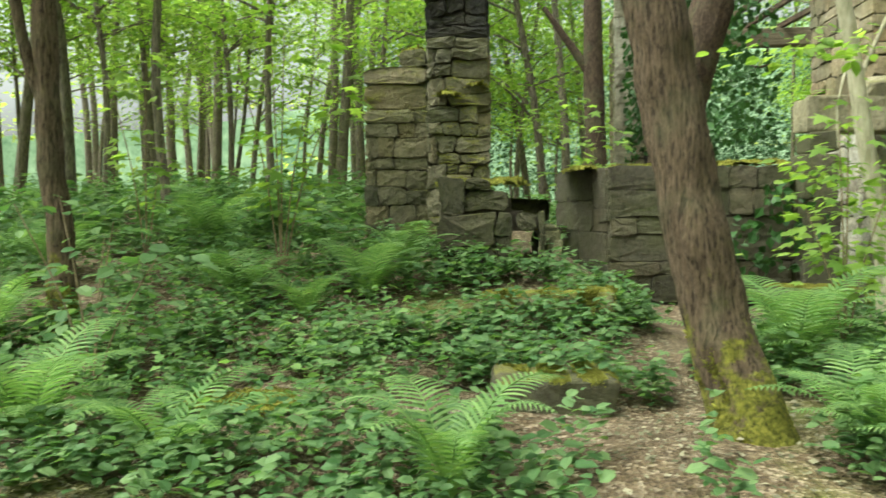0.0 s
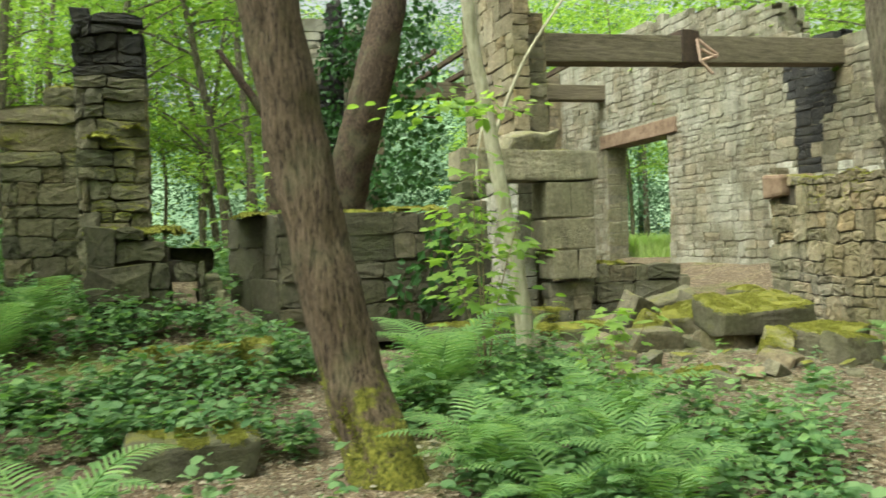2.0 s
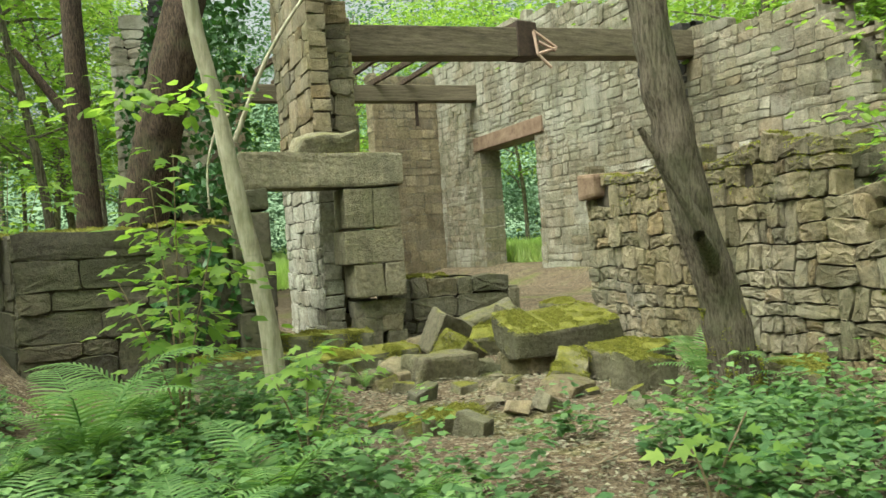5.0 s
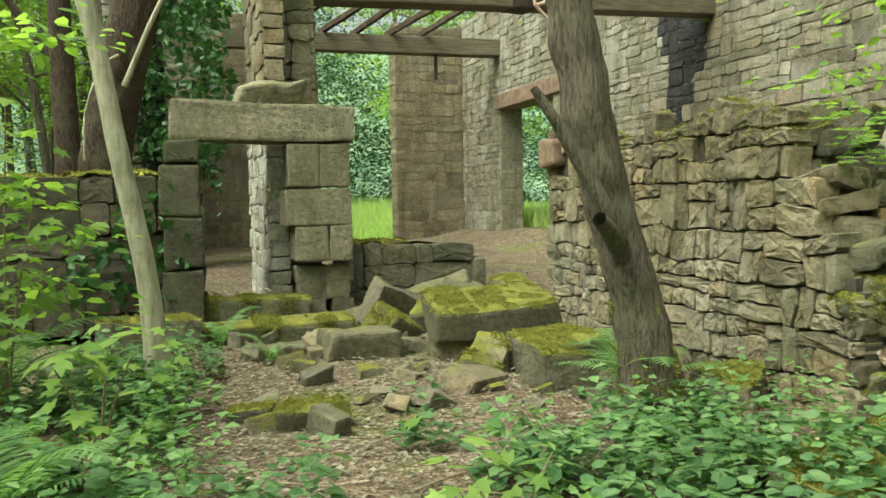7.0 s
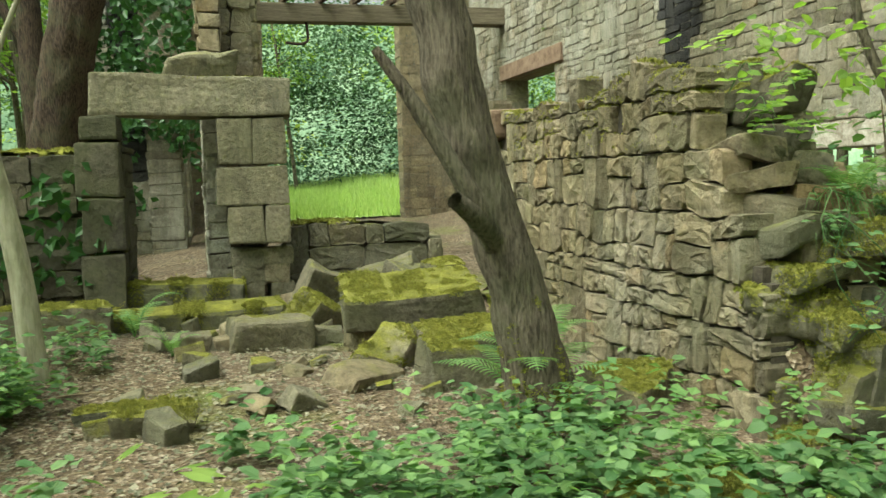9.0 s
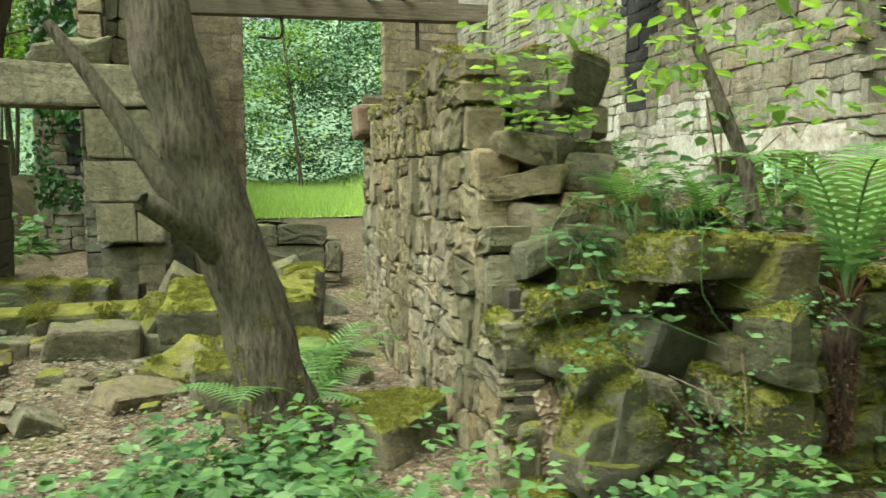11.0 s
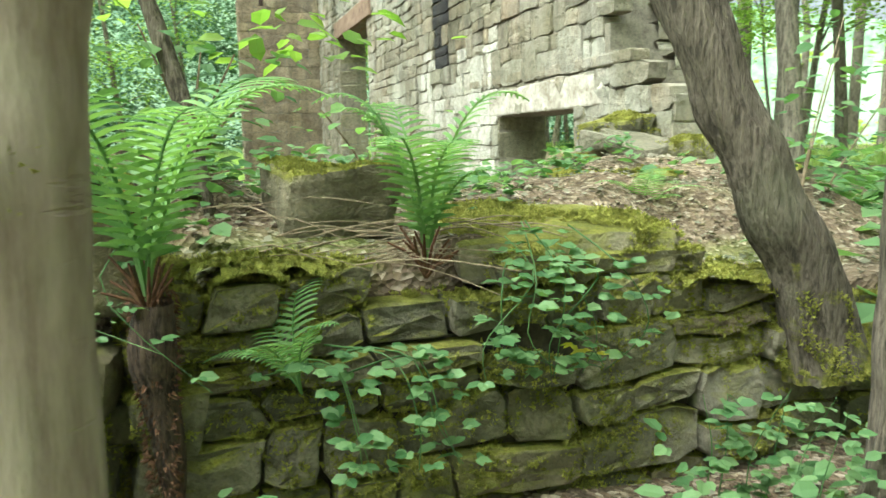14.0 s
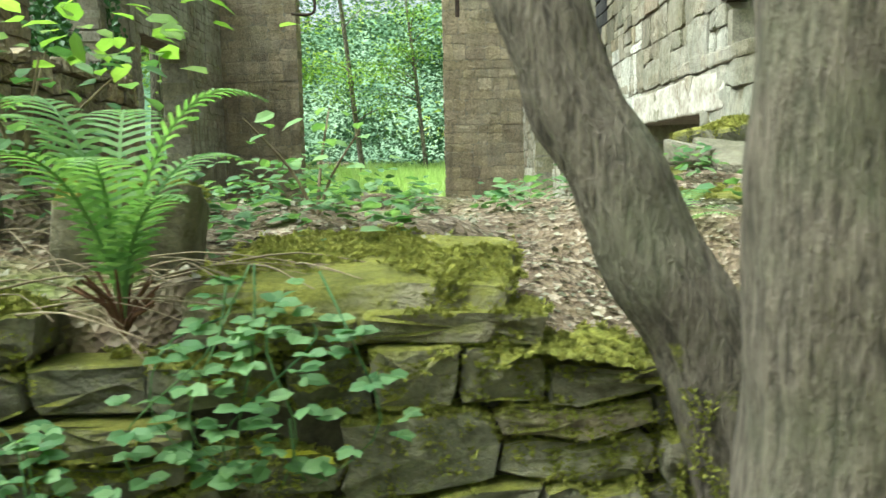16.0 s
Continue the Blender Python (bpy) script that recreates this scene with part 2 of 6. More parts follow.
def bark_material(name, lo, hi, moss=0.0, ridge=14.0, lines=0.0):
    k = Mat(name)
    obj = k.tex.outputs["Object"]
    r = k.noise(ridge * 3.2, 6, 0.65, obj, (1.4, 1.4, 0.2))
    f = k.noise(ridge * 5, 4, 0.7, obj, (1, 1, 0.5))
    h = k.math("ADD", k.math("MULTIPLY", r, 0.75), k.math("MULTIPLY", f, 0.25))
    c = k.ramp(h, [(0.41, lo), (0.49, tuple((a + b) * 0.5 for a, b in zip(lo, hi))), (0.6, hi)])
    if lines:
        ring = k.noise(5, 4, 0.6, obj, (0.8, 0.8, 4.0))
        c = k.mix(k.math("MULTIPLY", k.ramp(ring, [(0.62, (0, 0, 0)), (0.7, (1, 1, 1))]), lines), c, lo)
        h = k.math("SUBTRACT", k.math("MULTIPLY", h, 0.3), k.math("MULTIPLY", k.ramp(ring, [(0.6, (0, 0, 0)), (0.7, (1, 1, 1))]), 0.04))
    blot = k.noise(2.6, 4, 0.6, obj)
    c = k.mix(k.math("MULTIPLY", k.ramp(blot, [(0.5, (0, 0, 0)), (0.66, (1, 1, 1))]), 0.35), c, (0.12, 0.13, 0.07))
    if moss:
        sep = k.n.new("ShaderNodeSeparateXYZ")
        k.link(obj, sep.inputs[0])
        low = k.math("SUBTRACT", moss, sep.outputs["Z"])
        e = k.math("ADD", k.math("MULTIPLY", low, 1.6), k.math("MULTIPLY", k.math("SUBTRACT", k.noise(7, 6, 0.7, obj), 0.5), 4.2))
        c = k.mix(k.ramp(e, [(0.0, (0, 0, 0)), (0.35, (1, 1, 1))]), c, k.mix(k.ramp(k.noise(38, 6, 0.75, obj), [(0.36, (0, 0, 0)), (0.66, (1, 1, 1))]), MOSS_LO, MOSS_HI))
    k.bump(h, 1.0, 0.05)
    return k.done(c, 0.95)


M_BARK = bark_material("furrowed_bark", (0.035, 0.024, 0.016), (0.175, 0.125, 0.086), 0.62, 16)
M_BARK2 = bark_material("grey_brown_bark", (0.062, 0.05, 0.037), (0.185, 0.152, 0.114), 0.1, 14)
M_BEECH = bark_material("smooth_beech_bark", (0.13, 0.10, 0.072), (0.235, 0.195, 0.148), 0.25, 3.0, 0.3)
M_PALEBARK = bark_material("pale_sapling_bark", (0.24, 0.22, 0.15), (0.40, 0.37, 0.28), 0.0, 6.0, 0.3)
M_DARKBARK = bark_material("dark_bark", (0.022, 0.016, 0.012), (0.11, 0.075, 0.052), 0.0, 16)
M_WOODBARK = bark_material("woodland_bark", (0.07, 0.06, 0.045), (0.22, 0.19, 0.145), 0.0, 8.0)


# ---- mesh makers ----
def fast_mesh(name, verts, faces, mat, smooth=False):
    """A mesh from an (n, 3) array and an (m, k) array of corners."""
    verts, faces = np.asarray(verts, np.float32), np.asarray(faces, np.int32)
    me = bpy.data.meshes.new(name)
    n, k = faces.shape
    me.vertices.add(len(verts))
    me.vertices.foreach_set("co", verts.ravel())
    me.loops.add(n * k)
    me.loops.foreach_set("vertex_index", faces.ravel())
    me.polygons.add(n)
    me.polygons.foreach_set("loop_start", np.arange(0, n * k, k, dtype=np.int32))
    me.polygons.foreach_set("use_smooth", np.full(n, smooth))
    me.update(calc_edges=True)
    me.materials.append(mat)
    return me


def bm_mesh(name, bm, mat, smooth=False):
    bmesh.ops.recalc_face_normals(bm, faces=bm.faces[:])
    me = bpy.data.meshes.new(name)
    bm.to_mesh(me)
    bm.free()
    me.polygons.foreach_set("use_smooth", np.full(len(me.polygons), smooth))
    me.materials.append(mat)
    return me


def part(name, me, parent=None, m=None, label=""):
    ob = new(name, me)
    if parent is not None:
        ob.parent = parent
    if m is not None:
        ob.matrix_basis = m
    return tagged(ob, label=label)


def rough_block(w, d, h, seed, bevel=0.02, wobble=0.02, cuts=0):
    """A hewn stone about the origin, its edges worn round."""
    bm = bmesh.new()
    bmesh.ops.create_cube(bm, size=1.0)
    r = random.Random(seed)
    for v in bm.verts:
        v.co = Vector((v.co.x * w, v.co.y * d, v.co.z * h)) + Vector([r.uniform(-1, 1) * wobble for _ in range(3)])
    bmesh.ops.bevel(bm, geom=bm.edges[:], offset=min(bevel, w / 4, d / 4, h / 4), segments=2 if cuts else 1, profile=0.6, affect="EDGES")
    if cuts:
        bmesh.ops.subdivide_edges(bm, edges=[e for e in bm.edges if e.calc_length() > 0.12], cuts=cuts, use_grid_fill=True)
        for v in bm.verts:
            p = v.co + Vector((seed * 3.1, seed * 1.7, 0))
            v.co += Vector((noise.noise(p * 4), noise.noise(p * 4 + Vector((9, 0, 0))), noise.noise(p * 4 + Vector((0, 9, 0))))) * wobble * 1.3
    return bm


STONE_H = 0.16
RATIOS = (0.9, 1.4, 2.0, 2.9, 4.2)
STONES = []
for ri, ratio in enumerate(RATIOS):
    for v in range(4):
        bm = rough_block(ratio * STONE_H, 0.16, STONE_H, ri * 10 + v, 0.007, 0.015)
        bm.verts.ensure_lookup_table()
        bmesh.ops.triangulate(bm, faces=bm.faces[:])
        bmesh.ops.recalc_face_normals(bm, faces=bm.faces[:])
        V = np.array([x.co for x in bm.verts])
        F = np.array([[c.index for c in f.verts] for f in bm.faces])
        STONES.append((ratio, V, F))
        bm.free()
FINE_STONES = []
for ri, ratio in enumerate(RATIOS):
    for v in range(4):
        bm = bmesh.new()
        bmesh.ops.create_cube(bm, size=1.0)
        r = random.Random(ri * 31 + v)
        w, d, h = ratio * STONE_H, 0.16, STONE_H
        for q in bm.verts:
            q.co = Vector((q.co.x * w, q.co.y * d, q.co.z * h)) + Vector([r.uniform(-1, 1) * 0.02 for _ in range(3)])
        bmesh.ops.bevel(bm, geom=bm.edges[:], offset=0.012, segments=1, affect="EDGES")
        bmesh.ops.subdivide_edges(bm, edges=[e for e in bm.edges if e.calc_length() > 0.05], cuts=2, use_grid_fill=True)
        for q in bm.verts:
            c = q.co * 19 + Vector((ri * 7.7, v * 5.3, 0))
            q.co += Vector((noise.noise(c), noise.noise(c + Vector((9, 0, 0))), noise.noise(c + Vector((0, 9, 0))))) * 0.009
        bmesh.ops.triangulate(bm, faces=bm.faces[:])
        bmesh.ops.recalc_face_normals(bm, faces=bm.faces[:])
        FINE_STONES.append((ratio, np.array([x.co for x in bm.verts]), np.array([[c.index for c in f.verts] for f in bm.faces])))
        bm.free()
STONE_MESHES = {}


def stone_mesh(i, mat, fine):
    kind = FINE_STONES if fine else STONES
    if (i, mat.name, fine) not in STONE_MESHES:
        STONE_MESHES[i, mat.name, fine] = fast_mesh("stone", kind[i][1], kind[i][2], mat)
    return STONE_MESHES[i, mat.name, fine]


class Masonry:
    """Stones of one wall: the nearest as parts of their own, the rest joined."""

    def __init__(self, wall, mat, limit=0, fine=False):
        self.wall, self.mat, self.limit, self.fine = wall, mat, limit, fine
        self.parts, self.V, self.F, self.n = 0, {}, {}, {}

    def stone(self, centre, along, out, w, d, h, mat=None, single=False, twist=0.0):
        mat = mat or self.mat
        ratio = w / h
        near = min(range(len(RATIOS)), key=lambda q: abs(math.log(RATIOS[q] / ratio)))
        i = near * 4 + rnd.randrange(4)
        a, o, u = Vector(along), Vector(out), Vector((0, 0, 1))
        turn = Matrix((a, o, u)).transposed().to_4x4() @ Matrix.Rotation(twist, 4, "Y")
        size = Matrix.Diagonal((w / (RATIOS[near] * STONE_H), d / 0.16, h / STONE_H, 1))
        m = Matrix.Translation(centre) @ turn @ size
        if single and self.parts < self.limit:
            part("stone", stone_mesh(i, mat, self.fine), self.wall, m)
            self.parts += 1
            return
        M = np.array(m)
        n = self.n.get(mat.name, 0)
        self.V.setdefault(mat.name, []).append(STONES[i][1] @ M[:3, :3].T + M[:3, 3])
        self.F.setdefault(mat.name, []).append(STONES[i][2] + n)
        self.n[mat.name] = n + len(STONES[i][1])

    def cell(self, place, outline, bevel, rough, mat=None, single=False, flip=False):
        """A stone that fills an outline (n, 2) in its wall's face; place: the frame of that face."""
        mat = mat or self.mat
        c = outline.mean(0)
        q = outline - c
        n = len(q)
        half = np.abs(q).max(0)
        inner = q * np.maximum(0.3, 1 - bevel / np.maximum(half, 0.01))
        tilt = rng.uniform(-1, 1, 2) * rough * 0.8 / np.maximum(half, 0.04)
        rings = [(q, np.full(n, -0.16)), (q, np.full(n, -bevel * 0.9)), (inner, inner @ tilt + rng.uniform(-0.5, 0.5, n) * rough)]
        if self.fine:
            mid = inner * rng.uniform(0.5, 0.68, (n, 1))
            rings.append((mid, mid @ tilt + rng.uniform(-0.5, 0.7, n) * rough))
        rings.append((np.zeros((1, 2)), np.array([rng.uniform(0, 1.2) * rough])))
        V = np.concatenate([np.stack([r[:, 0], d, r[:, 1]], 1) for r, d in rings])
        F, i = [], np.arange(n)
        j = (i + 1) % n
        for k in range(len(rings) - 2):
            F += [np.stack([k * n + i, k * n + j, (k + 1) * n + j], 1), np.stack([k * n + i, (k + 1) * n + j, (k + 1) * n + i], 1)]
        k = len(rings) - 2
        F.append(np.stack([k * n + i, k * n + j, np.full(n, (k + 1) * n)], 1))
        F = np.concatenate(F)
        if flip:
            F = F[:, ::-1]
        M = np.array(place @ Matrix.Translation((c[0], 0, c[1])))
        if single and self.parts < self.limit:
            part("stone", fast_mesh("stone", V @ M[:3, :3].T, F, mat), self.wall, Matrix.Translation(M[:3, 3]))
            self.parts += 1
            return
        m = self.n.get(mat.name, 0)
        self.V.setdefault(mat.name, []).append(V @ M[:3, :3].T + M[:3, 3])
        self.F.setdefault(mat.name, []).append(F + m)
        self.n[mat.name] = m + len(V)

    def close(self, name="stonework"):
        for key in self.V:
            me = fast_mesh(name, np.concatenate(self.V[key]), np.concatenate(self.F[key]), bpy.data.materials[key])
            tagged(part(name, me, self.wall), kind="stuff")


def box_into(bm, lo, hi):
    vs = [bm.verts.new((x, y, z)) for x in (lo[0], hi[0]) for y in (lo[1], hi[1]) for z in (lo[2], hi[2])]
    for f in ((0, 1, 3, 2), (4, 6, 7, 5), (0, 4, 5, 1), (2, 3, 7, 6), (0, 2, 6, 4), (1, 5, 7, 3)):
        bm.faces.new([vs[i] for i in f])


def lerp_profile(points):
    xs, zs = zip(*points)
    return lambda s: float(np.interp(s, xs, zs))


def rubble_cells(run, z0, z1, course, length, sneck):
    """Random rubble brought to courses: (s0, s1, za, zb) of each stone."""
    cells, z = [], z0
    while z < z1:
        high = rnd.uniform(*course) * 2
        s = -rnd.uniform(0, 0.15)
        while s < run:
            w = rnd.uniform(*length)
            tall = rnd.random() < 0.5 * sneck
            e = s + w * (0.95 if tall else 1.5)
            e = run if e > run - 0.1 else e
            if tall:
                cells.append((max(s, 0), e, z, z + high))
            else:
                f = z + high * rnd.uniform(0.36, 0.64)
                for lo, hi in ((z, f), (f, z + high)):
                    if e - s < 1.35 * w or rnd.random() < 0.25:
                        cells.append((max(s, 0), e, lo, hi))
                        continue
                    g = s + (e - s) * rnd.uniform(0.3, 0.7)
                    cells += [(max(s, 0), g, lo, hi), (max(g, 0), e, lo, hi)]
            s = e
        z += high
    return cells


def clear_of(holes, s0, s1, za, zb):
    """What the openings leave of one stone."""
    bits = [(s0, s1, za, zb)]
    for h0, h1, ha, hb in holes:
        left = []
        for a, b, lo, hi in bits:
            if b <= h0 or a >= h1 or hi <= ha or lo >= hb:
                left.append((a, b, lo, hi))
                continue
            left += [(a, h0, lo, hi), (h1, b, lo, hi), (max(a, h0), min(b, h1), lo, ha), (max(a, h0), min(b, h1), hb, hi)]
        bits = [q for q in left if q[1] - q[0] > 0.03 and q[3] - q[2] > 0.03]
    return bits


def cell_outline(s0, s1, za, zb, gap, warp, seed):
    """Twelve points round a stone, pushed about by a field that neighbours share, less the joint."""
    steps = (rnd.uniform(0.03, 0.2), rnd.uniform(0.4, 0.6), 1 - rnd.uniform(0.03, 0.2))
    raw = [(s0 + (s1 - s0) * t, za) for t in steps] + [(s1, za + (zb - za) * t) for t in steps]
    raw += [(s1 - (s1 - s0) * t, zb) for t in steps] + [(s0, zb - (zb - za) * t) for t in steps]
    pts = []
    cs, cz = (s0 + s1) / 2, (za + zb) / 2
    for x, z in raw:
        q = Vector((x * 4.3, z * 4.3, seed))
        r = Vector((x * 12.7, z * 12.7, seed + 5))
        dx = noise.noise(q) + 0.4 * noise.noise(r)
        dz = noise.noise(q + Vector((31, 7, 0))) + 0.4 * noise.noise(r + Vector((31, 7, 0)))
        x += warp * dx - math.copysign(min(gap, abs(x - cs) * 0.5), x - cs)
        z += warp * dz - math.copysign(min(gap, abs(z - cz) * 0.5), z - cz)
        pts.append((x, z))
    return np.array(pts)


def wall(name, label, p0, p1, thick, z0, top, holes=(), mat=None, course=(0.13, 0.2), length=(0.2, 0.5), faces=(1, -1),
         limit=0, near=None, mat_at=None, proud=0.03, jitter=1.0, ends=(True, True), fine=False, sneck=0.3, inset=0.035, mortar=None):
    """A rubble wall from p0 to p1; its front is on the right of the way from p0 to p1, and thick runs to the left.
    top: profile of height; holes: (s0, s1, za, zb); near(s, z): which stones are parts of their own."""
    p0, p1 = Vector((*p0, 0)), Vector((*p1, 0))
    run = (p1 - p0).length
    a = (p1 - p0) / run
    o = Vector((a.y, -a.x, 0))
    ob = new(name)
    tagged(ob, label, "wall", kind="structure")
    bm = bmesh.new()
    marks = sorted({0.0, run, *[h for q in holes for h in q[:2]], *np.arange(0.12, run - 0.05, 0.12).tolist()})
    cells = []
    for s0, s1 in zip(marks, marks[1:]):
        if s1 - s0 < 1e-4:
            continue
        mid = (s0 + s1) / 2
        spans = [(z0, min(top(s0), top(s1)) - 0.08)]
        for h0, h1, za, zb in holes:
            if h0 < mid < h1:
                spans = [x for lo, hi in spans for x in ((lo, min(hi, za)), (max(lo, zb), hi)) if x[1] - x[0] > 0.01]
        for lo, hi in spans:
            if hi > lo + 0.02:
                cells.append((s0, s1, lo, hi))
    for s0, s1, lo, hi in cells:
        box_into(bm, (max(s0, inset), inset, lo), (min(s1, run - inset), thick - inset, hi))
    frame3 = Matrix((a, -o, Vector((0, 0, 1)))).transposed().to_4x4()
    bmesh.ops.transform(bm, matrix=Matrix.Translation(p0) @ frame3, verts=bm.verts[:])
    part("mortar_core", bm_mesh("mortar_core", bm, mortar or M_MORTAR), ob)
    mas = Masonry(ob, mat, limit, fine)

    highest = max(top(s) for s in np.linspace(0, run, 60))
    warp, gap = 0.004 + 0.026 * jitter, 0.0025 + 0.0024 * jitter
    for side in faces:
        out = o * side
        face = Matrix((a, out, Vector((0, 0, 1)))).transposed().to_4x4()
        for s0, s1, za, zb in rubble_cells(run, z0, highest, course, length, sneck):
            for c0, c1, ya, yb in clear_of(holes, s0, s1, za, zb):
                c, zc = (c0 + c1) / 2, (ya + yb) / 2
                if c1 - c0 < 0.045 or yb - ya < 0.035 or ya + (yb - ya) * 0.6 > top(c) or (jitter > 1.2 and rnd.random() < 0.012):
                    continue
                base = p0 + out * (rnd.uniform(0.1, 1.0) * proud) + (Vector() if side > 0 else -o * thick)
                line = cell_outline(c0, c1, ya, yb, gap, warp, side * 4 + run)
                mas.cell(Matrix.Translation(base) @ face, line, 0.003 + 0.0022 * jitter, min(0.003 + 0.009 * jitter, 0.6 * proud + 0.002, 0.02), mat_at(c, zc) if mat_at else None,
                         bool(near and side > 0 and near(c, zc)), side < 0)
    # the wall's ends and the sides of its openings are built through with long stones
    jambs = [(0.0, -1, z0, None)] * ends[0] + [(run, 1, z0, None)] * ends[1] + [(h0, 1, za, zb) for h0, h1, za, zb in holes] + [(h1, -1, za, zb) for h0, h1, za, zb in holes]
    for s, way, za, zb in jambs:
        z = za
        limit_z = zb if zb is not None else top(min(max(s, 0.1), run - 0.1))
        while z < limit_z - 0.05:
            h = min(rnd.uniform(0.2, 0.36) * (1 if zb is not None else 0.6), limit_z - z)
            if zb is None:
                mt = mat_at(s, z) if mat_at else None
                mas.stone(p0 + a * (s - way * 0.07) - o * (thick / 2) + Vector((0, 0, z + h / 2)), -o, a * way, thick * 0.97, 0.17, h - 0.012, mt, bool(near and near(s, z)))
            else:
                mas.stone(p0 + a * (s - way * 0.09) - o * (thick / 2) + Vector((0, 0, z + h / 2)), -o, a * way, thick + 0.02, 0.19, h - 0.012, M_DRESSED, bool(near and near(s, z)))
            z += h
    mas.close()
    return ob


def single_stone(name, label, m, w, d, h, mat, seed, wobble=0.03, group="", category="stone"):
    """A loose hewn stone that rests on the ground."""
    me = bm_mesh(name, rough_block(w, d, h, seed, 0.035, wobble, 2), mat)
    ob = new(name, me)
    ob.matrix_basis = m
    return tagged(ob, label, category, group)


def tube(points, radii, sides=10, lump=0.0, seed=0, ridge=0.0):
    """Vertices and quads of a tapered limb along a line."""
    P = [Vector(p) for p in points]
    V, F = [], []
    prev = None
    for i, p in enumerate(P):
        t = (P[min(i + 1, len(P) - 1)] - P[max(i - 1, 0)]).normalized()
        x = prev if prev is not None else Vector((1, 0, 0.01))
        x = (x - t * x.dot(t)).normalized()
        prev = x
        y = t.cross(x)
        for k in range(sides):
            ang = 2 * math.pi * k / sides
            q = p + (x * math.cos(ang) + y * math.sin(ang)) * radii[i]
            if ridge:
                w = noise.noise(Vector((math.cos(ang) * 8.5 + seed, math.sin(ang) * 8.5, p.z * 1.8)))
                w2 = noise.noise(Vector((math.cos(ang) * 13 + seed, math.sin(ang) * 13, p.z * 4.5)))
                q += (x * math.cos(ang) + y * math.sin(ang)) * ridge * (1 - 2.2 * abs(w) + 0.7 * w2)
            if lump:
                q += (x * math.cos(ang) + y * math.sin(ang)) * lump * noise.noise(q * 5 + Vector((seed, 0, 0)))
            V.append(q)
    for i in range(len(P) - 1):
        for k in range(sides):
            F.append((i * sides + k, i * sides + (k + 1) % sides, (i + 1) * sides + (k + 1) % sides, (i + 1) * sides + k))
    return np.array(V), np.array(F)


def join(chunks):
    V, F, n = [], [], 0
    for v, f in chunks:
        V.append(v)
        F.append(f + n)
        n += len(v)
    return np.concatenate(V), np.concatenate(F)


def smooth_line(points, n):
    """n points on a soft curve through the given ones."""
    P = np.array(points, float)
    t = np.linspace(0, len(P) - 1, n)
    out = []
    for u in t:
        i = min(int(u), len(P) - 2)
        f = u - i
        p0, p1, p2, p3 = P[max(i - 1, 0)], P[i], P[i + 1], P[min(i + 2, len(P) - 1)]
        out.append(0.5 * (2 * p1 + (p2 - p0) * f + (2 * p0 - 5 * p1 + 4 * p2 - p3) * f * f + (3 * p1 - p0 - 3 * p2 + p3) * f ** 3))
    return np.array(out)


LEAF2 = (np.array([(0, 0, 0), (0.36, 0.45, 0.07), (0, 1, -0.06), (-0.36, 0.45, 0.07)]), np.array([(0, 1, 2), (0, 2, 3)]))
LEAF8 = (np.array([(0, 0, 0), (0.28, 0.2, 0.06), (0.31, 0.66, 0.05), (0, 1, -0.08), (-0.31, 0.66, 0.05), (-0.28, 0.2, 0.06), (0, 0.3, 0.0), (0, 0.68, 0.0)]),
         np.array([(0, 1, 6), (1, 2, 7), (1, 7, 6), (2, 3, 7), (7, 3, 4), (6, 7, 5), (7, 4, 5), (0, 6, 5)]))
PALM = (np.array([(0, 0, 0), (0.5, 0.12, 0.02), (0.25, 0.32, 0.04), (0.52, 0.62, -0.02), (0.2, 0.6, 0.03), (0, 1, -0.08), (-0.2, 0.6, 0.03), (-0.52, 0.62, -0.02), (-0.25, 0.32, 0.04), (-0.5, 0.12, 0.02)]),
        np.array([(0, 1, 2), (0, 2, 8), (0, 8, 9), (2, 3, 4), (2, 4, 6), (2, 6, 8), (8, 6, 7), (4, 5, 6)]))


def scatter(template, pos, fwd, nrm, size):
    """Many leaves: each lies along fwd and faces nrm."""
    T, F = template
    pos, fwd, nrm, size = (np.asarray(q, float) for q in (pos, fwd, nrm, size))
    f = fwd / np.linalg.norm(fwd, axis=1, keepdims=True)
    s = np.cross(f, nrm)
    s /= np.linalg.norm(s, axis=1, keepdims=True) + 1e-9
    u = np.cross(s, f)
    V = pos[:, None] + size[:, None, None] * (T[None, :, :1] * s[:, None] + T[None, :, 1:2] * f[:, None] + T[None, :, 2:] * u[:, None])
    n = len(T)
    return V.reshape(-1, 3), (F[None] + (np.arange(len(pos)) * n)[:, None, None]).reshape(-1, F.shape[1])


def random_dirs(n, zlo=-0.4, zhi=0.6):
    a = rng.uniform(0, 2 * np.pi, n)
    z = rng.uniform(zlo, zhi, n)
    r = np.sqrt(np.maximum(1 - z * z, 0.05))
    return np.stack([np.cos(a) * r, np.sin(a) * r, z], 1)


# ---- ground ----
def soft(a, b, x):
    t = np.clip((x - a) / (b - a), 0, 1)
    return t * t * (3 - 2 * t)


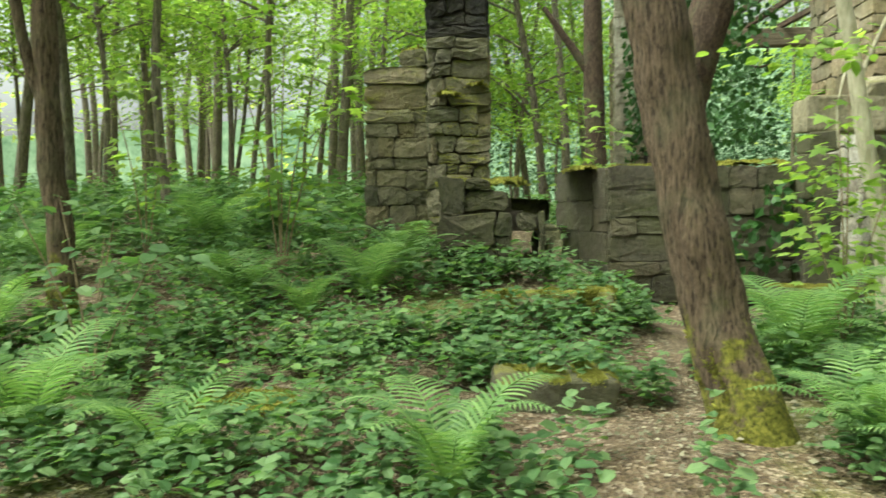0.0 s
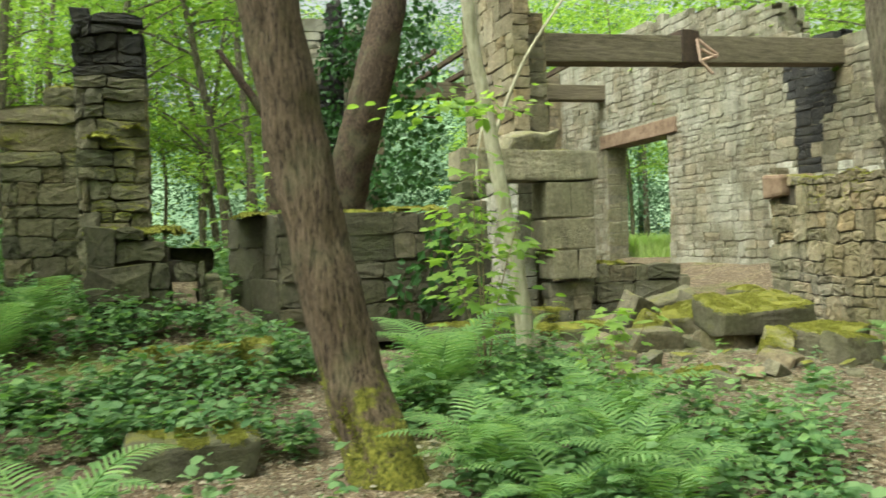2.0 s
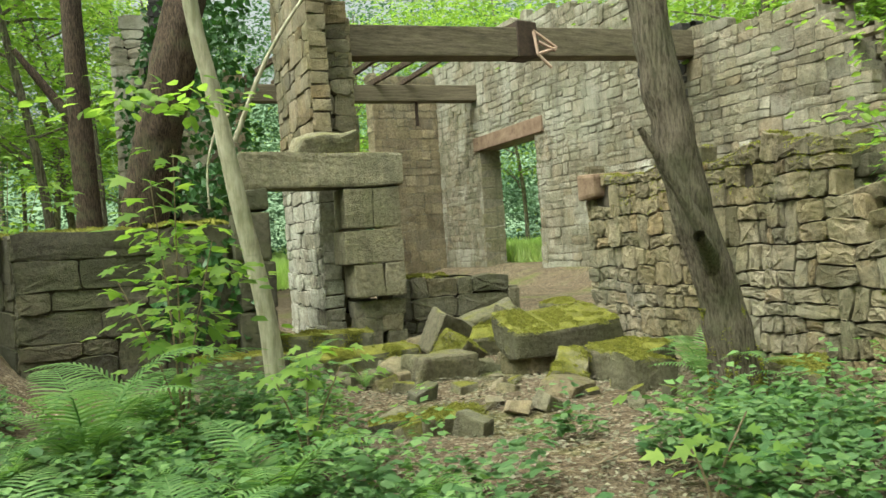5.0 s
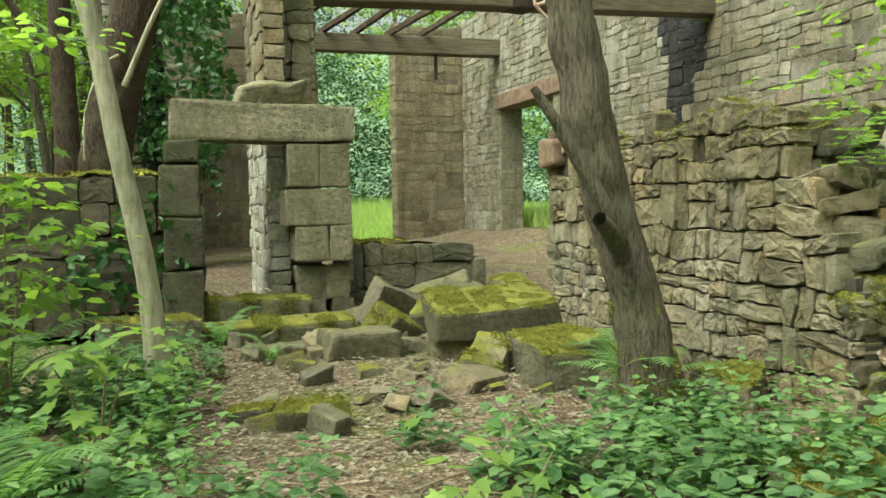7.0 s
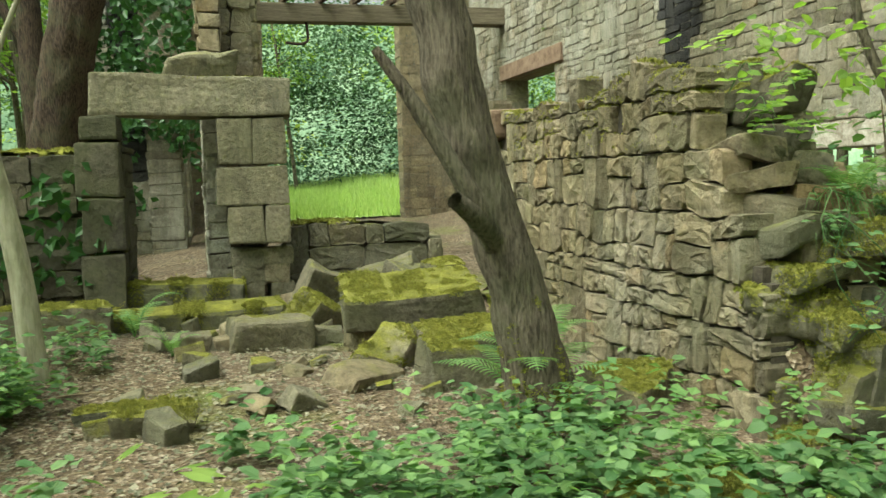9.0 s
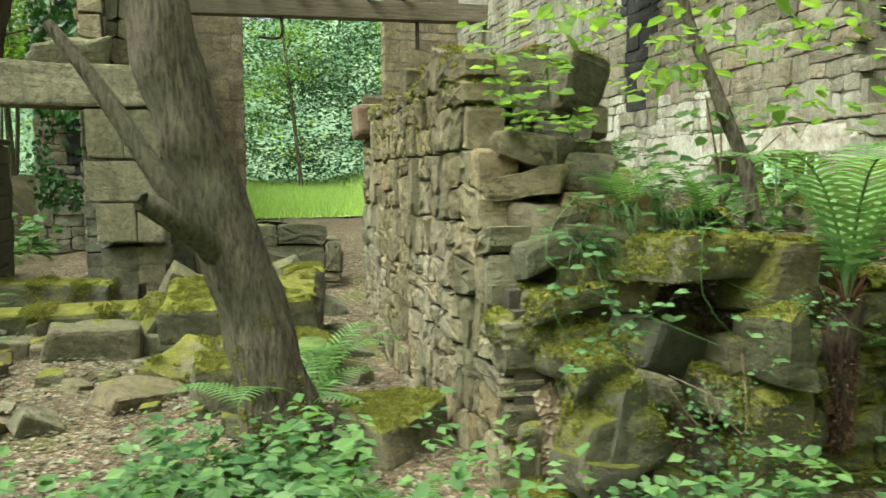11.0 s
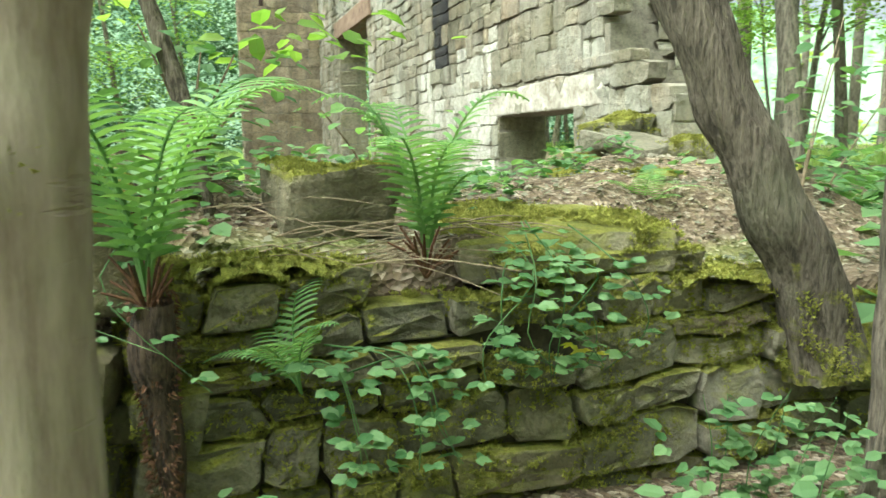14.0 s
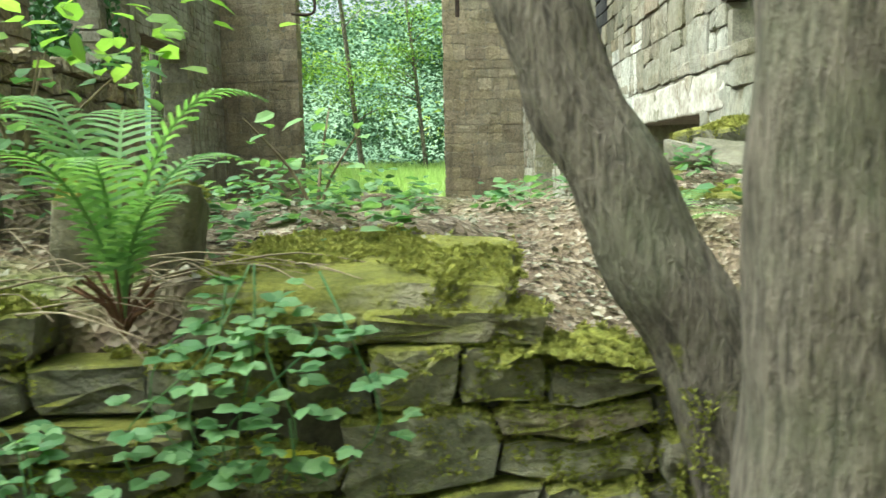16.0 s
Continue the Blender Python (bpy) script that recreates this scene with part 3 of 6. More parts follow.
def ground_z(x, y):
    x, y = np.asarray(x, float), np.asarray(y, float)
    z = 0.06 + 0.18 * soft(0.8, 4.0, y)
    z = z + 0.62 * soft(3.6, 8.5, y) * soft(1.9, 0.6, x)
    z = z + 0.7 * soft(8, 18, y) * soft(2.5, -1, x)
    z = z + 0.16 * soft(7.5, 9.5, y) * soft(2.5, 4.5, x)
    z = z + 0.35 * soft(9.4, 11.5, x) * soft(2, 5, y)
    z = z + 0.035 * np.sin(x * 2.1 + 0.6 * y) * np.sin(y * 1.7 - 0.4 * x) + 0.02 * np.sin(x * 5.3) * np.sin(y * 4.7 + x)
    return z


far_axis = np.array([60, 90, 140, 220, 400.0])
gx = np.concatenate([-far_axis[::-1], np.arange(-40, -8, 1.6), np.arange(-8, 14, 0.2), np.arange(14, 41, 1.6), far_axis])
gy = np.concatenate([-far_axis[::-1], np.arange(-40, -2, 1.6), np.arange(-2, 14, 0.2), np.arange(14, 41, 1.2), far_axis])
GX, GY = np.meshgrid(gx, gy, indexing="ij")
GZ = ground_z(np.clip(GX, -14, 16), np.clip(GY, -3, 24))
nx, ny = GX.shape
idx = np.arange(nx * ny).reshape(nx, ny)
quads = np.stack([idx[:-1, :-1], idx[1:, :-1], idx[1:, 1:], idx[:-1, 1:]], -1).reshape(-1, 4)
ground = new("ground", fast_mesh("ground", np.stack([GX, GY, GZ], -1).reshape(-1, 3), quads, M_GROUND, True))
tagged(ground, "brown leaf litter and earth with patches of moss", "ground", kind="structure")

# ---- the ruin ----
facade_top = lerp_profile([(0, 6.1), (3.0, 6.3), (4.6, 6.2), (6.2, 6.1), (8.9, 5.45), (9.3, 4.75), (11.3, 4.35), (13.0, 4.2), (13.45, 3.6), (13.8, 2.75), (14.15, 2.1), (14.9, 1.55)])
FY = 21.4  # far end of the long wall


def facade_mat(s, z):
    y = FY - s
    wob = 0.25 * noise.noise(Vector((y * 2, z * 2, 3)))
    lo, hi = 11.15 + wob, 12.15 + wob
    if z < 3.0:
        hi, lo = 11.95 + wob * 0.4, 11.55 + wob * 0.4
    if lo < y < hi and 2.4 + wob < z < 4.55:
        return M_SOOT
    if 9.85 < y < 12.6 + wob and z < 2.3 + 3 * wob:
        return M_WHITE
    return M_TANDK if y < 11.2 + wob and z > 2.15 else None


wall("wall_east", "tall roofless wall of pale coursed rubble with a scorched patch", (10.9, FY), (10.9, 6.5), 0.53, 0.2, facade_top,
     [(FY - 18.75, FY - 16.0, 0.45, 3.55), (FY - 9.73, FY - 7.95, 0.9, 1.6)], M_PALE, (0.12, 0.2), (0.2, 0.52), (1, -1), 300,
     lambda s, z: FY - s < 10.6 and z > 0.9, facade_mat, 0.026, 0.9, sneck=0.5, inset=0.004, mortar=M_PALEMORTAR)
wall("wall_north_right", "brown ashlar wall stub beside a wide opening", (9.05, 21.3), (10.88, 21.3), 0.55, 0.2, lambda s: 6.0, (), M_BROWN,
     (0.2, 0.3), (0.3, 0.6), (1,), 60, lambda s, z: z < 5, proud=0.016, jitter=0.5, sneck=0.1, inset=0.004, mortar=M_PALEMORTAR)
wall("wall_north_left", "brown ashlar wall stub beside a wide opening", (3.4, 21.3), (5.66, 21.3), 0.55, 0.2, lambda s: 6.0, (), M_BROWN,
     (0.2, 0.3), (0.3, 0.6), (1,), 60, lambda s, z: z < 5, proud=0.016, jitter=0.5, sneck=0.1, inset=0.004, mortar=M_PALEMORTAR)
wall("wall_west", "tall grey rubble wall with a doorway through it", (3.9, 14.6), (3.9, 21.28), 0.5, 0.2, lerp_profile([(0, 4.2), (1, 5.6), (6.7, 6.0)]),
     [(1.6, 4.1, 0.45, 3.6)], M_PALE, (0.13, 0.2), (0.2, 0.5), (1, -1), proud=0.024, jitter=0.9, inset=0.004, mortar=M_PALEMORTAR, sneck=0.4)
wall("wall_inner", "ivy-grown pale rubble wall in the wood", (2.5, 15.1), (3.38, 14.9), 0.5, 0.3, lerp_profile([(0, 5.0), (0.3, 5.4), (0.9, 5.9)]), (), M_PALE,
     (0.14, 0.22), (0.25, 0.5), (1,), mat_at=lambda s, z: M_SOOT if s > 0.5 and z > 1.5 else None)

# tower of rubble above the dressed pier, beside the doorway
wall("wall_tower", "ragged rubble tower with pale limewashed side", (4.3, 9.25), (4.78, 9.25), 1.4, 0.3, lerp_profile([(0, 5.3), (0.2, 5.2), (0.25, 4.4), (0.48, 3.9)]), (), M_TAN,
     (0.13, 0.22), (0.2, 0.45), (1, -1), 60, lambda s, z: True)
wall("wall_tower_side", "limewashed rubble side of the tower", (4.27, 10.7), (4.27, 9.0), 0.2, 0.3, lambda s: 4.9 - 1.6 * max(0, s - 1.45), (), M_TAN,
     (0.13, 0.22), (0.2, 0.45), (1,), 80, lambda s, z: z < 2.4, lambda s, z: M_WHITE if z < 2.4 + 0.6 * noise.noise(Vector((s * 3, z * 3, 1))) else None, inset=0.006, proud=0.03)
wall("wall_tower_inner", "rubble inner side of the tower", (4.81, 9.27), (4.81, 10.6), 0.2, 0.3, lerp_profile([(0, 3.7), (0.5, 4.2), (1.3, 4.6)]), (), M_TAN,
     (0.13, 0.22), (0.2, 0.45), (1,))

# dressed pier: big blocks below the long lintel slab
pier = new("pier")
tagged(pier, "pier of big dressed sandstone blocks under a slab", "pier", kind="structure")
for i, (z0, z1, x0, x1, split) in enumerate([(0.86, 1.19, 4.44, 4.98, 0.6), (1.20, 1.54, 4.36, 4.98, 0), (1.56, 1.96, 4.38, 4.98, 0.5)]):
    cuts = [x0, x1] if not split else [x0, x0 + (x1 - x0) * split, x1]
    for j, (a, b) in enumerate(zip(cuts, cuts[1:])):
        part("block", bm_mesh("block", rough_block(b - a - 0.008, 0.42, z1 - z0, i * 3 + j, 0.02, 0.008, 2), M_DRESSED), pier, pose((a + b) / 2, 8.66, (z0 + z1) / 2))
for k in range(10):
    w = rnd.uniform(0.2, 0.34)
    part("block", bm_mesh("block", rough_block(w, 0.3, 0.17, 90 + k, 0.025, 0.015, 1), M_GREY), pier, pose(4.62 + (k % 2) * 0.25 + rnd.uniform(-.03, .03), 8.72, 0.25 + 0.16 * (k // 2 % 4)))
slab = new("lintel_slab", bm_mesh("lintel_slab", rough_block(1.66, 0.42, 0.34, 55, 0.03, 0.018, 3), M_DRESSED))
slab.matrix_basis = pose(4.2, 8.64, 2.15, 0, 0.8, 0)
tagged(slab, "long dressed stone lintel slab with moss along its top", "lintel", kind="structure")
single_stone("capstone", "rough boulder resting on the mossy lintel", pose(4.25, 8.7, 2.43, 0, 0, 8), 0.56, 0.34, 0.26, M_DRESSED, 31, 0.05)

# left post of the doorway and the low wall that runs on from it
low_top = lerp_profile([(0, 1.68), (1.0, 1.7), (2.2, 1.74)])
wall("wall_low", "low wall of dark weathered blocks with a mossy top", (1.42, 8.5), (3.62, 8.5), 0.75, 0.3, low_top, (), M_LOW,
     (0.2, 0.3), (0.4, 0.9), (1, -1), 80, lambda s, z: True, proud=0.03, jitter=0.9, fine=True, sneck=0.2, inset=0.02)
wall("wall_low_return", "return of the low wall, dark and smooth with a mossy top", (1.0, 9.9), (1.40, 8.56), 0.35, 0.4, lambda s: 1.68, (), M_LOW,
     (0.3, 0.4), (0.5, 0.9), (1, -1), 30, lambda s, z: True, proud=0.012, jitter=0.6, fine=True, sneck=0.3, inset=0.01)
post = new("door_post")
tagged(post, "door post of squared grey stone blocks", "door post", kind="structure")
for i, (z0, z1) in enumerate([(0.35, 0.85), (0.86, 1.3), (1.31, 1.76), (1.77, 1.97)]):
    part("block", bm_mesh("block", rough_block(0.34 - 0.06 * (i == 3), 0.4, z1 - z0, 70 + i, 0.025, 0.012, 2), M_LOW), post, pose(3.44 + 0.02 * (i % 2), 8.44, (z0 + z1) / 2))

# sill wall between the pier and the long rubble wall
wall("wall_sill", "low broken wall of dressed blocks across the opening", (4.98, 8.9), (6.5, 8.9), 0.5, 0.25, lerp_profile([(0, 1.0), (0.65, 1.0), (0.75, 0.92), (1.05, 0.95), (1.5, 0.8)]), (), M_GREY,
     (0.14, 0.24), (0.22, 0.5), (1, -1), 40, lambda s, z: True, fine=True, jitter=1.3)

# rubble wall that runs towards the path
R_TOP = lerp_profile([(0, 1.92), (0.3, 1.86), (1.4, 1.9), (2.3, 1.93), (2.75, 1.9), (2.95, 1.82), (3.0, 1.56), (3.2, 1.36), (3.3, 1.1), (3.5, 0.95)])
wall("wall_rubble", "coursed rubble wall with mossy broken end and open joints", (6.52, 7.4), (6.52, 3.95), 0.55, 0.15, R_TOP, (), M_TAN,
     (0.095, 0.155), (0.11, 0.23), (1, -1), 300, lambda s, z: True, proud=0.024, jitter=1.3, ends=(True, False), fine=True, sneck=0.5, inset=0.03)
single_stone("corner_stone", "reddish dressed corner stone on the wall end", pose(6.64, 7.27, 1.80), 0.42, 0.3, 0.24, M_RUSTLINTEL, 44, 0.012)

# mossy retaining wall along the path
B_TOP = lerp_profile([(0, 1.0), (0.55, 1.0), (0.6, 0.86), (0.95, 0.84), (1.0, 1.02), (1.6, 1.02), (1.65, 0.86), (2.1, 0.85), (2.7, 0.7)])
wall("wall_bank", "mossy retaining wall of big dark stones", (7.55, 3.74), (10.2, 3.86), 0.45, 0.0, B_TOP, (), M_MOSSY,
     (0.09, 0.15), (0.22, 0.46), (1,), 220, lambda s, z: True, proud=0.06, jitter=1.5, fine=True, sneck=0.25)

# earth and rubble bank behind it
bx, by = np.meshgrid(np.linspace(6.62, 10.95, 90), np.concatenate([[3.86], np.linspace(3.9, 8.4, 80)]), indexing="ij")


def bank_z(x, y):
    h = 0.98 + 0.33 * np.exp(-((x - 7.1) ** 2 + (y - 4.6) ** 2) / 0.5) + 0.1 * soft(4, 5, y) + 0.12 * np.exp(-((x - 10.9) ** 2 + (y - 6.4) ** 2) / 0.8)
    h = h - 0.2 * soft(9.0, 9.3, x) * soft(5.3, 4.6, y)
    h = h * (1 - soft(6.3, 8.3, y)) + 0.3 * soft(6.3, 8.3, y)
    h = h - 0.5 * soft(7.9, 7.2, x) * soft(4.35, 3.9, y)
    h = np.where(y < 3.9, 0.3, h)
    h = h + 0.05 * np.sin(x * 4.1 + y) * np.sin(y * 3.7) + 0.025 * np.sin(x * 11 + y * 3) * np.sin(y * 9)
    return h


bi = np.arange(bx.size).reshape(bx.shape)
bq = np.stack([bi[:-1, :-1], bi[1:, :-1], bi[1:, 1:], bi[:-1, 1:]], -1).reshape(-1, 4)
bank = new("earth_bank", fast_mesh("earth_bank", np.stack([bx, by, bank_z(bx, by)], -1).reshape(-1, 3), bq, M_GROUND, True))
tagged(bank, "bank of earth and leaf litter held by the mossy wall", "bank", kind="structure")

# old chimney stack and broken stub in the trees
wall("wall_stack", "tall narrow chimney stack of sooty blocks", (-0.42, 8.4), (0.2, 8.4), 0.6, 0.5, lerp_profile([(0, 3.66), (0.42, 3.62), (0.46, 3.5), (0.52, 3.42), (0.54, 2.66), (0.57, 2.5), (0.62, 2.3)]), (), M_GREY,
     (0.09, 0.16), (0.14, 0.36), (1, -1), 90, lambda s, z: True, lambda s, z: M_SOOT if z > 2.95 + 0.3 * noise.noise(Vector((s * 5, z * 5, 2))) else (M_MOSSY if s > 0.2 and z < 2.7 else None), proud=0.07, jitter=1.5, fine=True)
wall("wall_stack_base", "mossy blocky masonry beside the stack", (-1.1, 8.6), (-0.44, 8.6), 0.7, 0.5, lerp_profile([(0, 2.3), (0.2, 2.35), (0.25, 2.8), (0.6, 2.9)]), (), M_DARK,
     (0.14, 0.22), (0.22, 0.5), (1, -1), 60, lambda s, z: True, lambda s, z: M_MOSSY if z > 2.2 else None, proud=0.03, jitter=0.9, fine=True)
wall("wall_stub", "mossy broken wall stub with a dark hollow", (-0.24, 7.1), (0.78, 7.1), 0.9, 0.4, lerp_profile([(0, 1.5), (0.55, 1.52), (0.7, 1.35), (1.0, 1.1)]),
     [(0.62, 0.85, 0.75, 1.08)], M_LOW, (0.14, 0.24), (0.25, 0.55), (1, -1), 60, lambda s, z: True, proud=0.08, jitter=1.6, fine=True)

# ---- lintels and beams ----
def beam(name, label, p, q, w, h, mat, seed, category="beam"):
    p, q = Vector(p), Vector(q)
    run = (q - p).length
    bm = rough_block(run, w, h, seed, 0.018, 0.008, 3)
    ob = new(name, bm_mesh(name, bm, mat))
    x = (q - p).normalized()
    y = Vector((0, 0, 1)).cross(x).normalized()
    ob.matrix_basis = Matrix.Translation((p + q) / 2) @ Matrix((x, y, x.cross(y))).transposed().to_4x4()
    return tagged(ob, label, category, kind="structure")


beam("beam", "long weathered timber beam spanning the roofless room", (4.9, 10.35, 3.9), (11.0, 11.0, 4.22), 0.3, 0.4, M_TIMBER, 1)
beam("beam", "weathered timber beam with iron hangers", (4.6, 19.0, 4.95), (11.0, 18.9, 4.97), 0.35, 0.38, M_TIMBER, 2)
beam("door_lintel", "red-stained timber lintel over the doorway", (10.97, 19.0, 3.72), (10.97, 15.6, 3.72), 0.28, 0.34, M_RUSTLINTEL, 3, "lintel")
beam("window_lintel", "flaking limewashed stone lintel over the window", (11.0, 9.95, 1.74), (11.0, 7.45, 1.74), 0.24, 0.26, M_LIMEWASH, 4, "lintel")
beam("string_course", "long flat string course in the wall", (10.955, 10.6, 1.98), (10.955, 7.0, 1.95), 0.16, 0.1, M_PALE, 5, "string course")

# ---- fallen blocks ----
def ground_at(x, y):
    return float(ground_z(x, y))


def block(name, label, x, y, size, mat, turn=0.0, tx=0.0, ty=0.0, sink=0.05, seed=0, lift=0.0):
    w, d, h = size
    if "boulder" in label or "long mossy" in label or "broken piece" in label:
        ob = new(name, bm_mesh(name, rough_block(w, d, h, seed, 0.13 * min(w, d, h), 0.1 * w, 2), mat))
        ob.matrix_basis = pose(x, y, ground_at(x, y) + h / 2 - sink + lift, tx, ty, turn)
        return tagged(ob, label, "stone", "fallen blocks")
    return single_stone(name, label, pose(x, y, ground_at(x, y) + h / 2 - sink + lift, tx, ty, turn), w, d, h, mat, seed, 0.03, "fallen blocks")


block("fallen_slab", "big fallen slab with a yellow moss top", 5.6, 6.6, (0.92, 0.64, 0.24), M_SLAB, -6, 8, -3, 0.06, 100, 0.24)
block("fallen_block", "dark stone that props up the big slab", 5.35, 6.62, (0.3, 0.4, 0.32), M_DARK, 10, 0, 0, 0.05, 140)
block("fallen_block", "dark stone that props up the big slab", 5.85, 6.66, (0.3, 0.4, 0.34), M_DARK, -8, 0, 0, 0.05, 141)
block("fallen_slab", "fallen dressed block with a yellow moss top", 5.8, 5.86, (0.6, 0.42, 0.22), M_SLAB, 14, 6, -6, 0.05, 101, 0.08)
block("fallen_block", "squared fallen block lying in the leaf litter", 4.66, 6.88, (0.56, 0.34, 0.26), M_DARK, 8, 0, 4, 0.05, 102)
block("fallen_block", "upright mossy block among the rubble", 6.02, 7.2, (0.3, 0.3, 0.56), M_SLAB, 8, 0, 5, 0.06, 103)
block("fallen_block", "tilted grey block leaning on the sill wall", 5.25, 8.0, (0.62, 0.3, 0.42), M_DARK, 20, 18, 22, 0.06, 104)
block("fallen_block", "tilted grey block leaning on the sill wall", 5.75, 8.25, (0.7, 0.3, 0.36), M_DARK, -16, 10, -14, 0.05, 105)
block("fallen_block", "angular stone standing on its corner", 5.05, 7.4, (0.42, 0.3, 0.34), M_MOSSY, 35, 20, 28, 0.08, 106)
block("fallen_block", "angular stone standing on its corner", 5.3, 5.9, (0.45, 0.28, 0.22), M_MOSSY, 55, 14, -20, 0.06, 107)
block("fallen_block", "flat stone half sunk in leaf litter", 5.1, 5.6, (0.42, 0.3, 0.14), M_GREY, 30, 4, 6, 0.06, 108)
block("fallen_block", "long mossy stone lying in the litter", 4.02, 5.12, (0.36, 0.17, 0.13), M_SLAB, -10, 4, 0, 0.03, 109)
block("fallen_block", "long mossy stone lying in the litter", 3.72, 5.5, (0.26, 0.15, 0.11), M_SLAB, -18, 2, 0, 0.04, 110)
block("fallen_block", "mossy doorstep block by the low wall", 3.15, 7.7, (0.75, 0.4, 0.34), M_SLAB, 6, 0, 0, 0.06, 111)
block("fallen_block", "heavy broken block piled at the sill wall", 5.95, 7.95, (0.5, 0.34, 0.4), M_DARK, 30, 12, 10, 0.05, 130)
block("fallen_block", "heavy broken block piled at the sill wall", 5.6, 7.7, (0.46, 0.34, 0.3), M_MOSSY, -30, 16, -12, 0.05, 131)
block("fallen_slab", "long flat mossy stone below the doorway", 4.1, 8.0, (1.5, 0.4, 0.2), M_MOSSY, 4, 2, 0, 0.05, 112)
block("fallen_slab", "long flat mossy stone below the doorway", 4.0, 8.5, (1.1, 0.4, 0.3), M_MOSSY, -3, 0, 2, 0.05, 113)
# the kerb's dark stone stands in for shadow below its moss top
block("fallen_slab", "kerb stone with a moss top among ferns, coloured dark for shadow", 0.5, 4.28, (0.58, 0.3, 0.27), M_LOW, 2, 2, 0, 0.1, 114)
block("fallen_slab", "long flat dark stone in front of the stub", 0.6, 5.9, (0.9, 0.3, 0.2), M_MOSSY, -4, 2, 0, 0.06, 115)
block("fallen_block", "yellow mossy boulder in the litter", 5.55, 5.35, (0.36, 0.3, 0.26), M_SLAB, 10, 0, 5, 0.06, 116)
block("fallen_block", "yellow mossy boulder in the litter", 6.2, 4.6, (0.4, 0.35, 0.26), M_SLAB, 40, 0, 5, 0.07, 117)
block("fallen_block", "yellow mossy boulder in the litter", 5.75, 3.3, (0.5, 0.4, 0.2), M_SLAB, 10, 0, 5, 0.06, 118)
block("fallen_block", "yellow mossy boulder in the litter", 6.35, 2.95, (0.55, 0.3, 0.2), M_SLAB, -20, 0, 5, 0.06, 119)
for i in range(70):
    x, y = rnd.uniform(3.7, 6.4), rnd.uniform(4.8, 8.5)
    w = rnd.uniform(0.1, 0.34) * (0.6 + 0.4 * (y - 4.5) / 4)
    block("rubble_stone", "broken piece of rubble lying in leaf litter", x, y, (w, w * rnd.uniform(0.5, 0.8), w * rnd.uniform(0.35, 0.7)), rnd.choice((M_GREY, M_TAN, M_MOSSY, M_GREY)),
          rnd.uniform(0, 360), rnd.uniform(-22, 22), rnd.uniform(-22, 22), w * 0.12, 200 + i)

# heap at the end of the rubble wall: an overhanging slab, a squared stone and broken pieces
def heap_stone(label, x, y, z, size, mat, turn, tx, ty, seed):
    return single_stone("heap_stone", label, pose(x, y, z, tx, ty, turn), *size, mat, seed, 0.035, "stones of the heap")


heap_stone("overhanging flat slab covered in moss", 7.17, 3.92, 1.07, (0.5, 0.5, 0.15), M_MOSSY, 14, -5, 5, 301)
heap_stone("squared block with a bright moss top", 7.35, 3.62, 0.81, (0.16, 0.2, 0.27), M_SLAB, 6, 0, 2, 302)
heap_stone("mossy boulder at the end of the wall", 7.45, 3.82, 1.04, (0.24, 0.3, 0.26), M_SLAB, 20, 0, 12, 303)
heap_stone("dark stone deep in the heap", 7.12, 3.98, 0.74, (0.3, 0.3, 0.16), M_DARK, 12, 6, 16, 305)
heap_stone("tall mossy stone set on end", 6.82, 3.78, 0.42, (0.15, 0.2, 0.56), M_MOSSY, 8, 0, 4, 306)
heap_stone("mossy stone under the squared block", 7.37, 3.7, 0.44, (0.22, 0.24, 0.46), M_MOSSY, -6, 0, 3, 307)
for i in range(30):
    w = rnd.uniform(0.16, 0.34)
    x = 6.72 + 0.95 * ((i * 0.618) % 1)
    deep = 0.22 if 6.95 < x < 7.28 and i > 9 else 0.0
    heap_stone("mossy stone low in the heap", x, rnd.uniform(3.78, 3.96) + deep, 0.16 + 0.75 * (i // 5) / 6.5, (w, 0.3, rnd.uniform(0.12, 0.2)), rnd.choice((M_MOSSY, M_MOSSY, M_DARK)),
               rnd.uniform(-18, 18), rnd.uniform(-8, 8), rnd.uniform(-9, 9), 400 + i)
for i in range(34):
    z = 0.22 + 1.64 * i / 34
    x = 6.66 + 0.32 * ((i * 0.618) % 1)
    y = 7.4 - float(np.interp(z, (0.2, 1.0, 1.2, 1.4, 1.6, 1.9), (3.42, 3.36, 3.2, 3.08, 2.96, 2.9))) + rnd.uniform(-0.04, 0.16)
    w = rnd.uniform(0.2, 0.32)
    heap_stone("broken stone on the ragged wall end", x, y, z, (w, w * 1.1, rnd.uniform(0.1, 0.17)), M_SLAB if z > 1.7 else M_MOSSY if z < 1.0 else rnd.choice((M_TAN, M_GREY, M_DARK)), rnd.uniform(-25, 25), rnd.uniform(-7, 7), rnd.uniform(-7, 7), 320 + i)
heap_stone("broad flagstone thick with moss on the bank", 8.86, 4.22, 0.98, (0.72, 0.82, 0.12), M_MOSSY, -4, 3, 1, 380)
heap_stone("square mossy block on the bank", 8.17, 4.35, 1.13, (0.38, 0.3, 0.24), M_SLAB, 8, 0, 3, 381)
heap_stone("yellow mossy footing of the ruined wall", 10.15, 5.95, 0.82, (0.75, 0.5, 0.6), M_SLAB, -32, 0, 0, 382)
